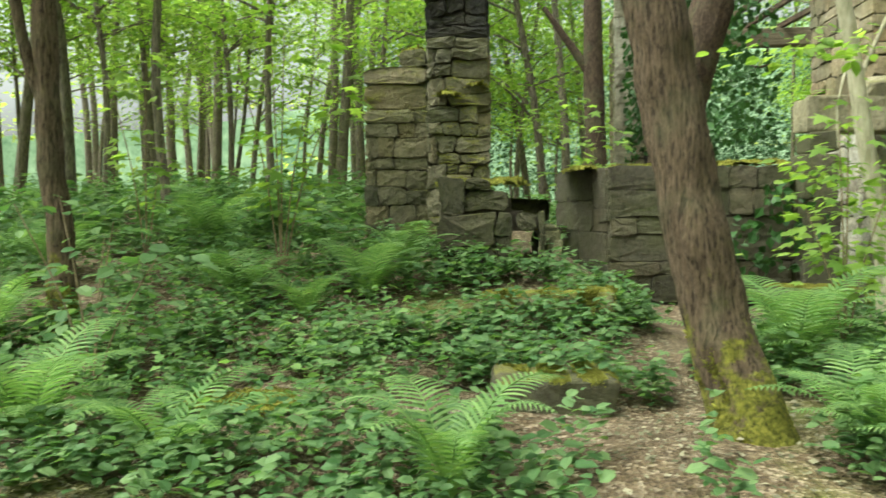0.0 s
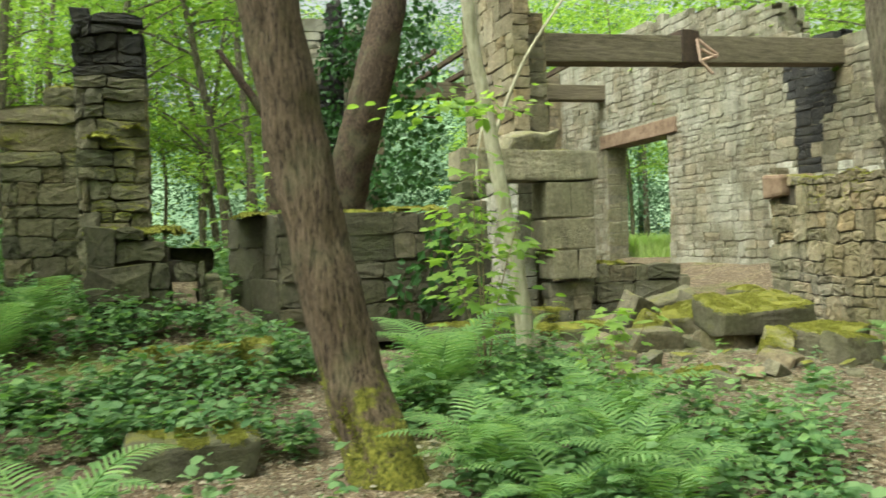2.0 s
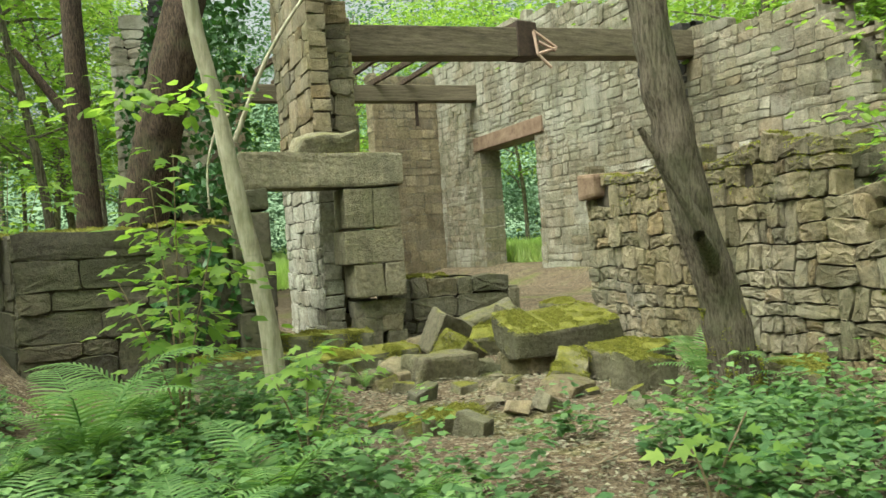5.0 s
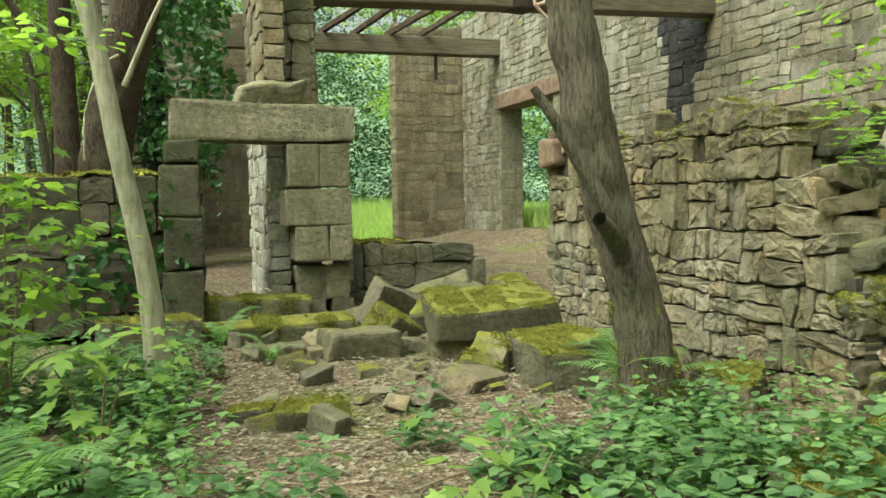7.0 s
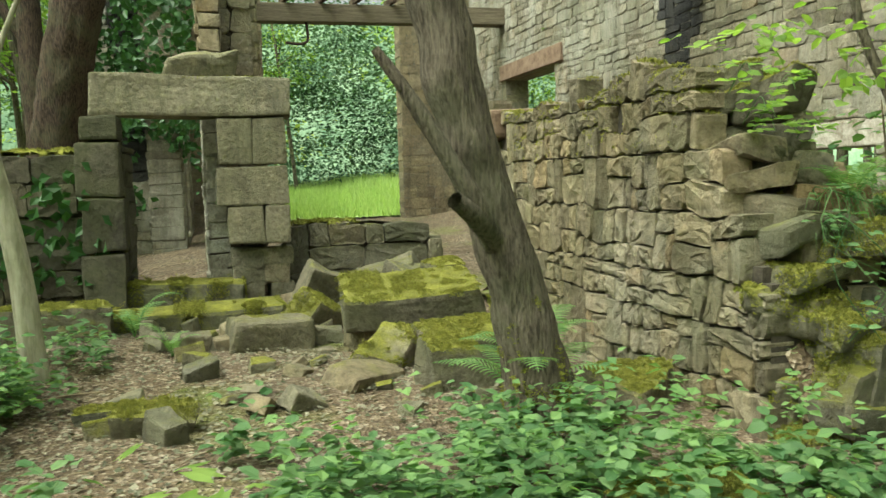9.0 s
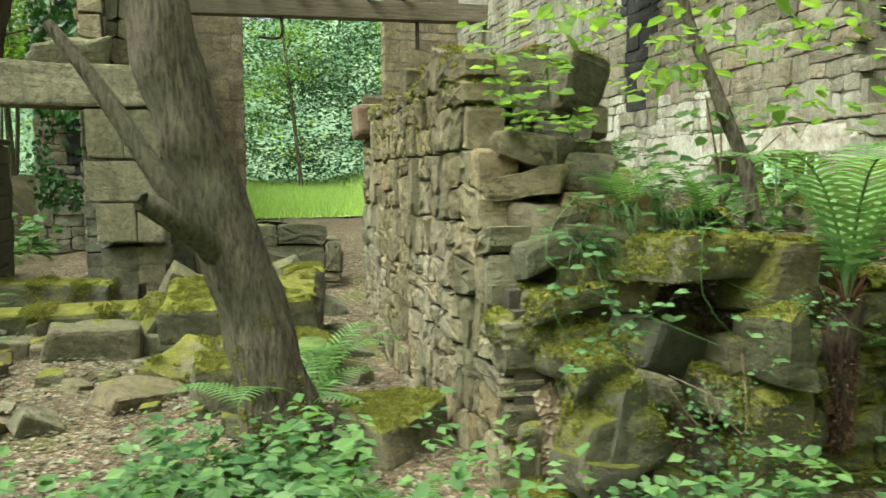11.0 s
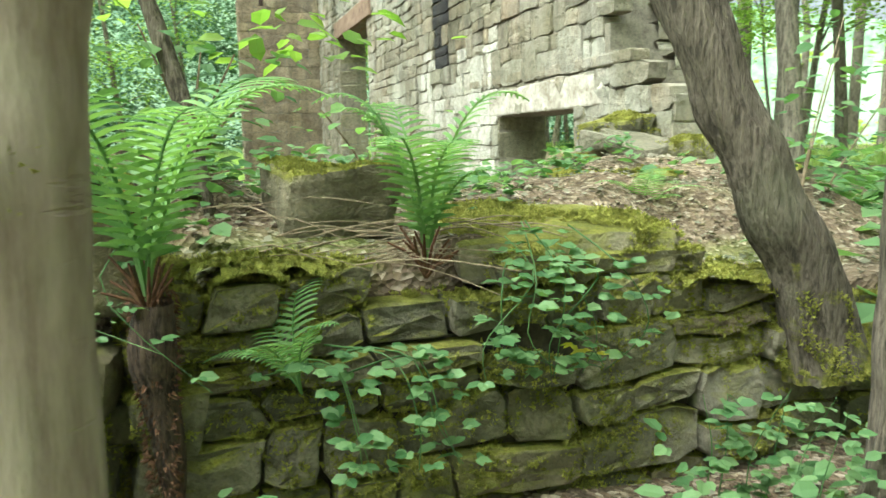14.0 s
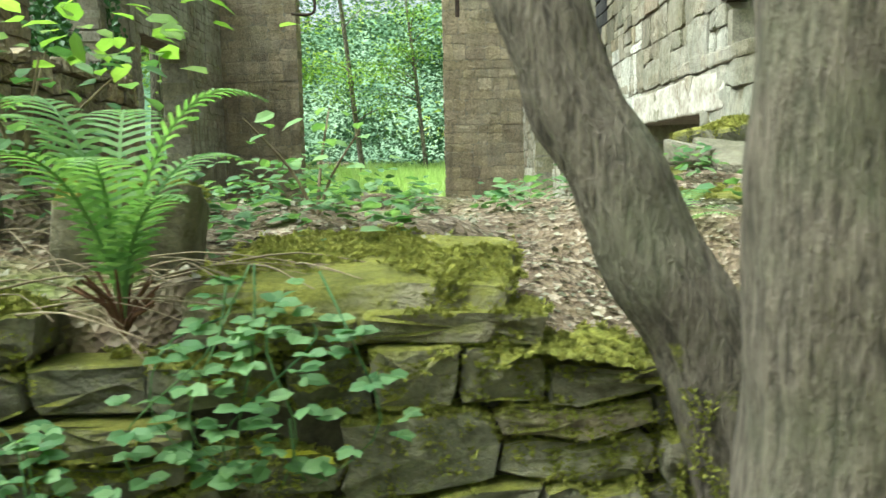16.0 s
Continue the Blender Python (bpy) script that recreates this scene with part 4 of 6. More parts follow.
# rubble at the broken near end of the long wall
for i in range(26):
    y = rnd.uniform(5.8, 6.9)
    x = rnd.uniform(10.1, 11.3)
    z = 1.05 + 0.4 * soft(5.9, 7.0, y) * soft(10.0, 10.8, x)
    w = rnd.uniform(0.16, 0.5)
    heap_stone("broken stone at the end of the tall wall", x, y, float(z), (w, w * 0.7, w * 0.35), rnd.choice((M_TAN, M_PALE, M_MOSSY)), rnd.uniform(0, 360), rnd.uniform(-12, 12), rnd.uniform(-12, 12), 340 + i)

# ---- plants ----
def fern_mesh(name, seed, fronds=9, length=0.75, spread=1.0, pinnae=24, mat=None):
    r = random.Random(seed)
    chunks = []
    for k in range(fronds):
        ang = 2 * math.pi * (k + r.uniform(-0.3, 0.3)) / fronds
        L = length * r.uniform(0.75, 1.1)
        lift = r.uniform(0.65, 1.0) / spread
        d = np.array([math.cos(ang), math.sin(ang), 0.0])
        side = np.array([-math.sin(ang), math.cos(ang), 0.0])
        t = np.linspace(0, 1, pinnae + 3)
        rad = L * (0.2 * t + 0.8 * t ** 1.7) * spread * 0.72
        z = L * lift * (1.45 * t - 0.75 * t ** 2.6)
        P = d[None] * rad[:, None] + np.array([0, 0, 1.0])[None] * z[:, None]
        chunks.append(tuple(np.asarray(q) for q in quad_to_tri(tube(P, np.linspace(0.007, 0.002, len(P)), 3))))
        V, F = [], []
        bare = max(3, int(0.16 * len(P)))
        for i in range(bare, len(P) - 1):
            u = (i - bare) / (len(P) - 1 - bare)
            pl = L * 0.21 * (math.sin(math.pi * (0.16 + 0.84 * u) ** 0.85) ** 0.8 + 0.03)
            tang = P[i + 1] - P[i]
            step = np.linalg.norm(tang)
            tang = tang / step
            up = np.cross(tang, side)
            for sgn in (1, -1):
                ax = side * sgn * 0.92 + tang * 0.42 + up * 0.12
                ax /= np.linalg.norm(ax)
                wd = tang * min(step * 0.3, pl * 0.2)
                n = len(V)
                for q, wf in ((0.0, 0.75), (0.25, 1.0), (0.32, 0.75), (0.55, 0.85), (0.62, 0.6), (0.82, 0.5)):
                    c = P[i] + ax * pl * q - np.array([0, 0, 1.0]) * pl * 0.22 * q * q
                    V += [c + wd * wf, c - wd * wf]
                V.append(P[i] + ax * pl - np.array([0, 0, 1.0]) * pl * 0.24)
                for s in range(5):
                    a = n + 2 * s
                    F += [(a, a + 1, a + 3), (a, a + 3, a + 2)]
                F.append((n + 10, n + 11, n + 12))
        chunks.append((np.array(V), np.array(F)))
    V, F = join(chunks)
    return fast_mesh(name, V, F, mat or M_FERN)


def quad_to_tri(vf):
    v, f = vf
    return v, np.concatenate([f[:, [0, 1, 2]], f[:, [0, 2, 3]]])


FERNS = [fern_mesh("fern", 1, 10, 0.85, 1.0, 30), fern_mesh("fern", 2, 8, 0.7, 1.1, 26), fern_mesh("fern", 3, 6, 0.75, 0.95, 28), fern_mesh("fern", 4, 5, 0.6, 1.0, 22),
         fern_mesh("fern", 5, 8, 0.54, 0.8, 24), fern_mesh("fern", 6, 7, 0.7, 0.92, 28)]


def fern(x, y, z=None, kind=0, size=1.0, turn=0.0, label="bright green fern with arching fronds", tilt=0.0):
    ob = new("fern", FERNS[kind])
    zz = float(ground_z(x, y)) - 0.02 if z is None else z
    ob.matrix_basis = pose(x, y, zz, tilt, 0, turn) @ Matrix.Scale(size, 4)
    return tagged(ob, label, "fern", "ferns")


# big ferns by the walk
for x, y, k, s, a in [(0.03, 3.0, 5, 1.05, 20), (-1.9, 3.6, 0, 0.95, 70), (2.0, 5.0, 0, 1.1, 10), (2.35, 5.9, 1, 1.25, 130), (1.75, 3.6, 1, 0.9, 40), (2.3, 3.2, 0, 0.8, 200),
                      (2.7, 4.0, 1, 0.95, 80), (1.6, 4.9, 1, 0.9, 300), (5.75, 4.75, 1, 0.9, 15), (5.95, 5.2, 2, 0.8, 100), (-0.75, 6.3, 0, 0.95, 50), (-0.5, 6.7, 2, 1.0, 10),
                      (-1.15, 5.9, 1, 0.9, 140), (-1.7, 6.2, 1, 1.0, 220), (4.0, 6.9, 3, 0.6, 0), (3.2, 3.6, 3, 0.8, 120), (6.6, 6.0, 3, 0.7, 40), (-3.0, 5.0, 0, 1.0, 5),
                      (-3.6, 7.0, 1, 1.2, 90), (1.85, 2.95, 1, 0.85, 70), (2.2, 2.75, 5, 0.9, 150), (1.75, 3.3, 0, 0.7, 250), (-1.15, 3.3, 1, 0.9, 15), (-2.6, 8.2, 0, 1.2, 160), (3.7, 7.6, 3, 0.8, 200), (6.1, 3.7, 3, 0.7, 60)]:
    fern(x, y, None, k, s, a)
fern(7.62, 3.62, 0.95, 5, 1.15, 30)
stock = new("fern_rootstock")
stock.matrix_basis = pose(7.63, 3.6, 0.3)
tagged(stock, "dark brown shaggy fern rootstock hanging down the wall", "rootstock")
v, f = tube(smooth_line([(0.02, 0.1, 0.1), (0.01, 0.06, 0.3), (-0.01, 0.05, 0.48), (0, 0.02, 0.66)], 14), np.linspace(0.025, 0.055, 14), 12, 0.03, 3.0)
part("stem", fast_mesh("stem", v, f, M_DARKBARK, True), stock)
k = 900
q, z = rng.uniform(0, 6.283, k), rng.uniform(0.12, 0.68, k)
r = np.interp(z, (0.1, 0.66), (0.026, 0.054))
v, f = scatter((np.array([(0.2, 0, 0), (-0.2, 0, 0), (0, 1, 0)]), np.array([(0, 1, 2)])), np.stack([r * np.cos(q), 0.045 + r * np.sin(q), z], 1), np.stack([np.cos(q), np.sin(q), rng.uniform(-1.4, 0.4, k)], 1), random_dirs(k), rng.uniform(0.008, 0.024, k))
tagged(part("scales", fast_mesh("scales", v, f, M_STALK), stock), kind="stuff")
for x, y, z, k in ((7.62, 3.62, 0.93, 16), (8.36, 3.8, 0.94, 18)):
    for i in range(k):
        q = 2 * math.pi * i / k + rnd.uniform(-0.2, 0.2)
        d = (math.cos(q), math.sin(q))
        h = rnd.uniform(0.06, 0.16)
        v, f = tube([(0, 0, 0), (d[0] * 0.035, d[1] * 0.035, h * 0.6), (d[0] * rnd.uniform(0.05, 0.12), d[1] * rnd.uniform(0.05, 0.12), h)], [0.006, 0.005, 0.003], 5)
        ob = new("fern_stalk", fast_mesh("fern_stalk", v, f, M_STALK, True))
        ob.matrix_basis = pose(x, y, z)
        tagged(ob, "rust-brown scaly base of a fern stalk", "fern stalk", "fern stalks")
fern(7.97, 3.6, 0.7, 3, 0.62, 250, tilt=16)
fern(8.36, 3.8, 0.97, 4, 1.0, 100)
fern(7.0, 4.05, 1.22, 1, 0.5, 70)
fern(7.35, 4.1, 1.2, 3, 0.55, 20)
fern(7.2, 4.7, 1.3, 2, 0.5, 10)
fern(9.9, 5.2, 0.9, 1, 0.6, 10)


def herb_patch(name, label, boxes, height, leaf, zfun=None, mat=None, template=LEAF8, leaves=9):
    """Many small herbs: boxes of (x0, x1, y0, y1, count)."""
    pos, fwd, nrm, size = [], [], [], []
    for x0, x1, y0, y1, n in boxes:
        px, py = rng.uniform(x0, x1, n), rng.uniform(y0, y1, n)
        keep = np.array([noise.noise(Vector((a * 1.1, b * 1.1, 5))) > -0.22 for a, b in zip(px, py)])
        px, py = px[keep], py[keep]
        pz = (zfun or ground_z)(px, py)
        for a, b, c in zip(px, py, pz):
            hh = rng.uniform(0.35, 1.0) * height
            k = int(rng.integers(leaves - 3, leaves + 4))
            lean = rng.uniform(-0.25, 0.25, 2)
            f = rng.uniform(0.2, 1.0, k)
            ang = rng.uniform(0, 2 * np.pi, k)
            st = np.stack([a + lean[0] * hh * f + 0.02 * np.cos(ang), b + lean[1] * hh * f + 0.02 * np.sin(ang), c + hh * f], 1)
            dr = np.stack([np.cos(ang), np.sin(ang), rng.uniform(-0.35, 0.45, k)], 1)
            pos.append(st)
            fwd.append(dr)
            nrm.append(np.stack([rng.normal(0, 0.3, k), rng.normal(0, 0.3, k), np.ones(k)], 1))
            size.append(leaf * rng.uniform(0.55, 1.2, k))
    V, F = scatter(template, np.concatenate(pos), np.concatenate(fwd), np.concatenate(nrm), np.concatenate(size))
    ob = new(name, fast_mesh(name, V, F, mat or M_HERB))
    return tagged(ob, label, "undergrowth", kind="stuff")


herb_patch("undergrowth", "dense low green herbs on the forest floor",
           [(-5, 0.2, 3.0, 5.2, 1050), (0.0, 1.5, 4.3, 7.0, 700), (1.3, 3.3, 2.4, 6.2, 1000), (0.95, 2.2, 2.3, 3.4, 150), (-4, 0.6, 2.2, 3.6, 480), (3.0, 4.0, 2.3, 3.9, 120), (2.6, 3.6, 5.6, 7.2, 90),
            (4.3, 6.4, 2.4, 4.5, 620), (6.2, 7.2, 2.4, 3.5, 150), (7.0, 10.0, 2.4, 3.55, 150)], 0.32, 0.07)
herb_patch("undergrowth", "taller pale herbs with narrow leaves", [(4.4, 6.6, 2.4, 4.3, 130), (1.6, 3.4, 2.6, 5.6, 180), (-4, 0.0, 3.2, 5.2, 160), (6.4, 7.3, 2.6, 3.5, 50)], 0.5, 0.06, mat=M_FERN, template=LEAF2, leaves=16)
herb_patch("undergrowth", "low green herbs under the trees", [(-5, 0.2, 5.0, 9, 2000)], 0.34, 0.085, template=LEAF2)
herb_patch("undergrowth", "taller leafy herbs and brambles in the wood", [(-9, -1.2, 8, 16, 1500), (-1.0, 3.0, 9.6, 14, 420), (10.0, 14, 3.2, 7, 330), (11.6, 16, 6, 16, 300)], 0.7, 0.16, template=LEAF2)
herb_patch("undergrowth", "small herbs on the earth bank", [(6.7, 9.0, 4.1, 6.5, 170), (9.2, 10.8, 5.2, 7.5, 60)], 0.22, 0.08, bank_z)

# grass of the clearing behind the ruin
nb = 34000
px = np.concatenate([rng.uniform(1, 17, nb), rng.uniform(11.6, 22, nb // 2)])
py = np.concatenate([rng.uniform(22, 46, nb), rng.uniform(14, 30, nb // 2)])
pz = ground_z(np.clip(px, -14, 16), np.clip(py, -3, 24))
V, F = scatter((np.array([(0.05, 0, 0), (-0.05, 0, 0), (0.02, 1, 0)]), np.array([(0, 1, 2)])), np.stack([px, py, pz], 1),
               np.stack([rng.normal(0, 0.35, len(px)), rng.normal(0, 0.35, len(px)), np.ones(len(px))], 1), random_dirs(len(px), -0.2, 0.2), rng.uniform(0.25, 0.6, len(px)) * np.interp(py, [24, 46], [1, 2.2]))
tagged(new("meadow_grass", fast_mesh("meadow_grass", V, F, M_GRASS)), "grass of a clearing with sunlight mixed into its pale green", "grass", kind="stuff")
mx, my = np.meshgrid(np.linspace(1, 24, 24), np.linspace(22, 47, 26), indexing="ij")
mi = np.arange(mx.size).reshape(mx.shape)
mq = np.stack([mi[:-1, :-1], mi[1:, :-1], mi[1:, 1:], mi[:-1, 1:]], -1).reshape(-1, 4)
mz = ground_z(np.clip(mx, -14, 16), np.clip(my, -3, 24)) + 0.03
tagged(new("meadow", fast_mesh("meadow", np.stack([mx, my, mz], -1).reshape(-1, 3), mq, M_MEADOW, True)), "mown green sward of the clearing, its colour brightened for sunlight", "meadow", kind="structure")


# ---- trees ----
TREES = []


def make_tree(label, line, radii, bark, branches=(), leaves=None, sides=14, lump=0.02, leafmat=None, leafsize=0.12, ridge=0.0):
    """A tree with its foot at the first point of line; branches: (points, r0, r1); leaves: (centre, spread, count) sprays."""
    foot = Vector(line[0])
    tree = new("tree")
    TREES.append(tree)
    tree.matrix_basis = Matrix.Translation(foot)
    tagged(tree, label, "tree")
    rel = [np.array(p) - np.array(foot) for p in line]
    n = max(12, (24 if ridge else 5) * len(line))
    sides = 44 if ridge else sides
    P = smooth_line(rel, n)
    R = np.interp(np.linspace(0, 1, n), np.linspace(0, 1, len(radii)), radii)
    v, f = tube(P, R, sides, lump, rnd.random() * 50, ridge)
    part("trunk", fast_mesh("trunk", v, f, bark, True), tree)
    if len(branches) > 6:
        limbs = [tube(smooth_line([np.array(p) - np.array(foot) for p in pts], 6), np.linspace(r0, r1, 6), 5) for pts, r0, r1 in branches]
        tagged(part("branches", fast_mesh("branches", *join(limbs), bark, True), tree), kind="stuff")
        branches = ()
    for pts, r0, r1 in branches:
        Q = smooth_line([np.array(p) - np.array(foot) for p in pts], 10)
        v, f = tube(Q, np.linspace(r0, r1, 10), 8, lump * 0.6, rnd.random() * 50)
        part("branch", fast_mesh("branch", v, f, bark, True), tree)
    if leaves:
        pos, fwd, nrm, size = leaf_sprays([(np.array(c) - np.array(foot), s, k) for c, s, k in leaves], leafsize)
        v, f = scatter(LEAF8 if leafsize < 0.11 else LEAF2, pos, fwd, nrm, size)
        tagged(part("foliage", fast_mesh("foliage", v, f, leafmat or M_TREELEAF), tree), kind="stuff")
    return tree


def leaf_sprays(sprays, leafsize):
    """Leaves in flat sprays: each a clump round a centre, wider than high."""
    pos, fwd, nrm, size = [], [], [], []
    for c, s, k in sprays:
        q = rng.normal(0, 1, (k, 3)) * np.array([s, s, s * 0.32])
        pos.append(np.asarray(c) + q)
        d = q + rng.normal(0, 0.5 * s, (k, 3))
        d[:, 2] = -0.25 * s + rng.normal(0, 0.2 * s, k)
        fwd.append(d)
        nrm.append(np.stack([rng.normal(0, 0.35, k), rng.normal(0, 0.35, k), np.ones(k)], 1))
        size.append(leafsize * rng.uniform(0.6, 1.25, k))
    return np.concatenate(pos), np.concatenate(fwd), np.concatenate(nrm), np.concatenate(size)


make_tree("leaning furrowed-bark tree with a thick mossy foot", [(1.44, 3.72, 0.02), (1.27, 3.9, 0.62), (1.12, 3.97, 1.35), (0.97, 4.0, 2.25), (0.7, 4.0, 4.0), (0.3, 3.9, 8)],
          [0.19, 0.142, 0.132, 0.13, 0.12, 0.06], M_BARK, ridge=0.013)
make_tree("leaning grey tree with broken branch stubs and moss", [(5.82, 4.66, 0.1), (5.72, 4.64, 0.6), (5.58, 4.62, 1.1), (5.35, 4.6, 1.9), (5.19, 4.6, 3.2), (5.1, 4.6, 7)],
          [0.21, 0.135, 0.12, 0.115, 0.105, 0.06], M_BARK2,
          [([(5.58, 4.6, 1.05), (5.42, 4.45, 1.2), (5.28, 4.35, 1.3)], 0.06, 0.035), ([(5.52, 4.55, 1.1), (5.42, 4.43, 1.25), (5.17, 4.43, 1.66), (4.98, 4.43, 1.93)], 0.058, 0.02)], ridge=0.012)
make_tree("smooth pale beech with a forked trunk and moss in its fork", [(7.485, 2.78, 0.05), (7.485, 2.77, 0.65), (7.485, 2.765, 1.2), (7.54, 2.75, 1.5), (7.63, 2.73, 2.4), (7.8, 2.8, 7)],
          [0.15, 0.112, 0.118, 0.086, 0.09, 0.05], M_BEECH, [([(7.45, 2.775, 1.12), (7.4, 2.785, 1.4), (7.375, 2.81, 2.4), (7.3, 3.1, 6)], 0.09, 0.05)], lump=0.012, sides=18)
make_tree("leaning furrowed tree rooted on the mossy wall", [(9.74, 3.76, 0.55), (9.65, 3.76, 0.82), (9.45, 3.76, 1.2), (9.29, 3.82, 1.6), (9.02, 3.92, 2.6), (8.6, 4.1, 6)],
          [0.15, 0.11, 0.095, 0.09, 0.085, 0.05], M_BARK2, ridge=0.011)
make_tree("upright furrowed tree beside the path", [(9.66, 3.3, 0.0), (9.66, 3.3, 0.6), (9.66, 3.3, 1.5), (9.68, 3.32, 3), (9.7, 3.3, 7)], [0.2, 0.13, 0.12, 0.11, 0.07], M_BARK2, ridge=0.012)
make_tree("pale slender sapling with green sprays of leaves", [(3.23, 6.45, 0.2), (3.18, 6.45, 0.93), (3.04, 6.45, 1.75), (2.93, 6.45, 2.45), (2.77, 6.4, 3.4), (2.6, 6.35, 6)],
          [0.085, 0.068, 0.062, 0.058, 0.05, 0.03], M_PALEBARK, [([(3.05, 6.7, 2.4), (2.95, 6.6, 2.3), (2.85, 6.5, 2.0), (2.84, 6.45, 1.7)], 0.012, 0.006), ([(3.08, 6.7, 2.2), (3.4, 6.7, 2.9), (3.9, 6.7, 3.6)], 0.02, 0.01)],
          [((2.3, 5.9, 2.35), 0.2, 60), ((2.75, 5.8, 2.35), 0.16, 50), ((2.5, 5.9, 1.5), 0.16, 60), ((2.75, 5.8, 1.25), 0.16, 60), ((2.6, 5.9, 0.95), 0.2, 60)], lump=0.006, leafsize=0.1)
make_tree("slender mossy sapling rooted on the earth bank", [(7.78, 4.35, 1.0), (7.74, 4.4, 1.4), (7.65, 4.5, 1.75), (7.5, 4.6, 2.3), (7.3, 4.6, 3.6)], [0.04, 0.032, 0.028, 0.024, 0.01], M_BARK2,
          [], [((7.4, 4.5, 1.85), 0.22, 60), ((7.0, 4.6, 2.05), 0.2, 50), ((8.1, 4.5, 1.7), 0.2, 40), ((7.7, 4.3, 2.1), 0.25, 40)], lump=0.005, leafsize=0.09)
make_tree("slim forked brown tree among the herbs", [(-2.8, 5.6, 0.25), (-2.8, 5.6, 1.2), (-2.85, 5.6, 2.2), (-2.8, 5.6, 6)], [0.12, 0.085, 0.08, 0.05], M_BARK, [([(-2.82, 5.6, 1.9), (-3.0, 5.55, 2.6), (-3.1, 5.5, 4)], 0.055, 0.03)], ridge=0.006)
make_tree("dark leaning tree behind the low wall", [(2.45, 11.5, 0.7), (2.6, 11.4, 1.6), (2.8, 11.2, 2.6), (3.1, 11, 3.8), (3.9, 11, 7)], [0.34, 0.28, 0.27, 0.25, 0.15], M_DARKBARK, ridge=0.02)
make_tree("straight dark tree with a side limb", [(2.0, 14.0, 0.8), (2.0, 14.0, 2.2), (1.97, 14, 3.5), (1.95, 14, 7)], [0.24, 0.18, 0.17, 0.12], M_DARKBARK,
          [([(1.97, 14, 3.4), (1.5, 14, 4.1), (1.15, 14, 4.6)], 0.09, 0.04)])

def trunk_moss(tree, line, radii, low, high, count, facing=None, tip=0.02):
    """Shaggy moss on a trunk between two heights; facing: (angle, half width) of the side that it grows on."""
    n = max(12, 24 * len(line))
    P = smooth_line([np.array(p) - np.array(line[0]) for p in line], n)
    R = np.interp(np.linspace(0, 1, n), np.linspace(0, 1, len(radii)), radii)
    z = low + (high - low) * rng.random(count) ** 1.5 if facing is None else np.clip(rng.normal((low + high) / 2, (high - low) / 5, count), low, high)
    ang = rng.uniform(0, 6.283, count) if facing is None else facing[0] + rng.normal(0, facing[1] * 0.5, count)
    keep = np.array([noise.noise(Vector((math.cos(q) * 2.2, math.sin(q) * 2.2, w * 9))) > -0.15 + (0.5 * (w - low) / (high - low) if facing is None else 1.6 * abs(2 * (w - low) / (high - low) - 1) ** 2 - 0.25) for q, w in zip(ang, z)])
    z, ang = z[keep], ang[keep]
    c = np.stack([np.interp(z, P[:, 2], P[:, q]) for q in (0, 1, 2)], 1)
    out = np.stack([np.cos(ang), np.sin(ang), np.zeros(len(z))], 1)
    swell = np.array([max(0.0, noise.noise(Vector(o) * 3 + Vector((0, 0, w * 16)))) for o, w in zip(out, z)])
    pos = c + out * (np.interp(z, P[:, 2], R) + 0.004 + (1.4 if facing else 0.8) * tip * swell)[:, None]
    v, f = scatter((np.array([(0.3, 0, 0), (-0.3, 0, 0), (0.1, 1, 0.1)]), np.array([(0, 1, 2)])), pos, out * 0.8 + random_dirs(len(z), -0.5, 1.0), random_dirs(len(z)), tip * rng.uniform(0.5, 1.3, len(z)))
    tagged(part("moss", fast_mesh("moss", v, f, M_MOSS), tree, label="shaggy yellow-green moss"), kind="stuff")


trunk_moss(TREES[0], [(1.44, 3.72, 0.02), (1.27, 3.9, 0.62), (1.12, 3.97, 1.35), (0.97, 4.0, 2.25)], [0.19, 0.142, 0.132, 0.13], 0.0, 0.68, 16000)
trunk_moss(TREES[1], [(5.82, 4.66, 0.1), (5.72, 4.64, 0.6), (5.58, 4.62, 1.1), (5.35, 4.6, 1.9)], [0.21, 0.135, 0.12, 0.115], 0.0, 0.75, 12000)
trunk_moss(TREES[2], [(7.485, 2.78, 0.05), (7.485, 2.77, 0.65), (7.485, 2.765, 1.2), (7.5, 2.76, 1.5)], [0.15, 0.112, 0.122, 0.12], 1.04, 1.4, 9000, (-2.45, 0.8), 0.013)
trunk_moss(TREES[2], [(7.485, 2.78, 0.05), (7.485, 2.77, 0.65), (7.485, 2.765, 1.2)], [0.15, 0.112, 0.122], 0.0, 0.5, 5000, None, 0.012)
trunk_moss(TREES[3], [(9.74, 3.76, 0.55), (9.65, 3.76, 0.82), (9.45, 3.76, 1.2)], [0.16, 0.12, 0.1], 0.0, 0.28, 5000, None, 0.015)

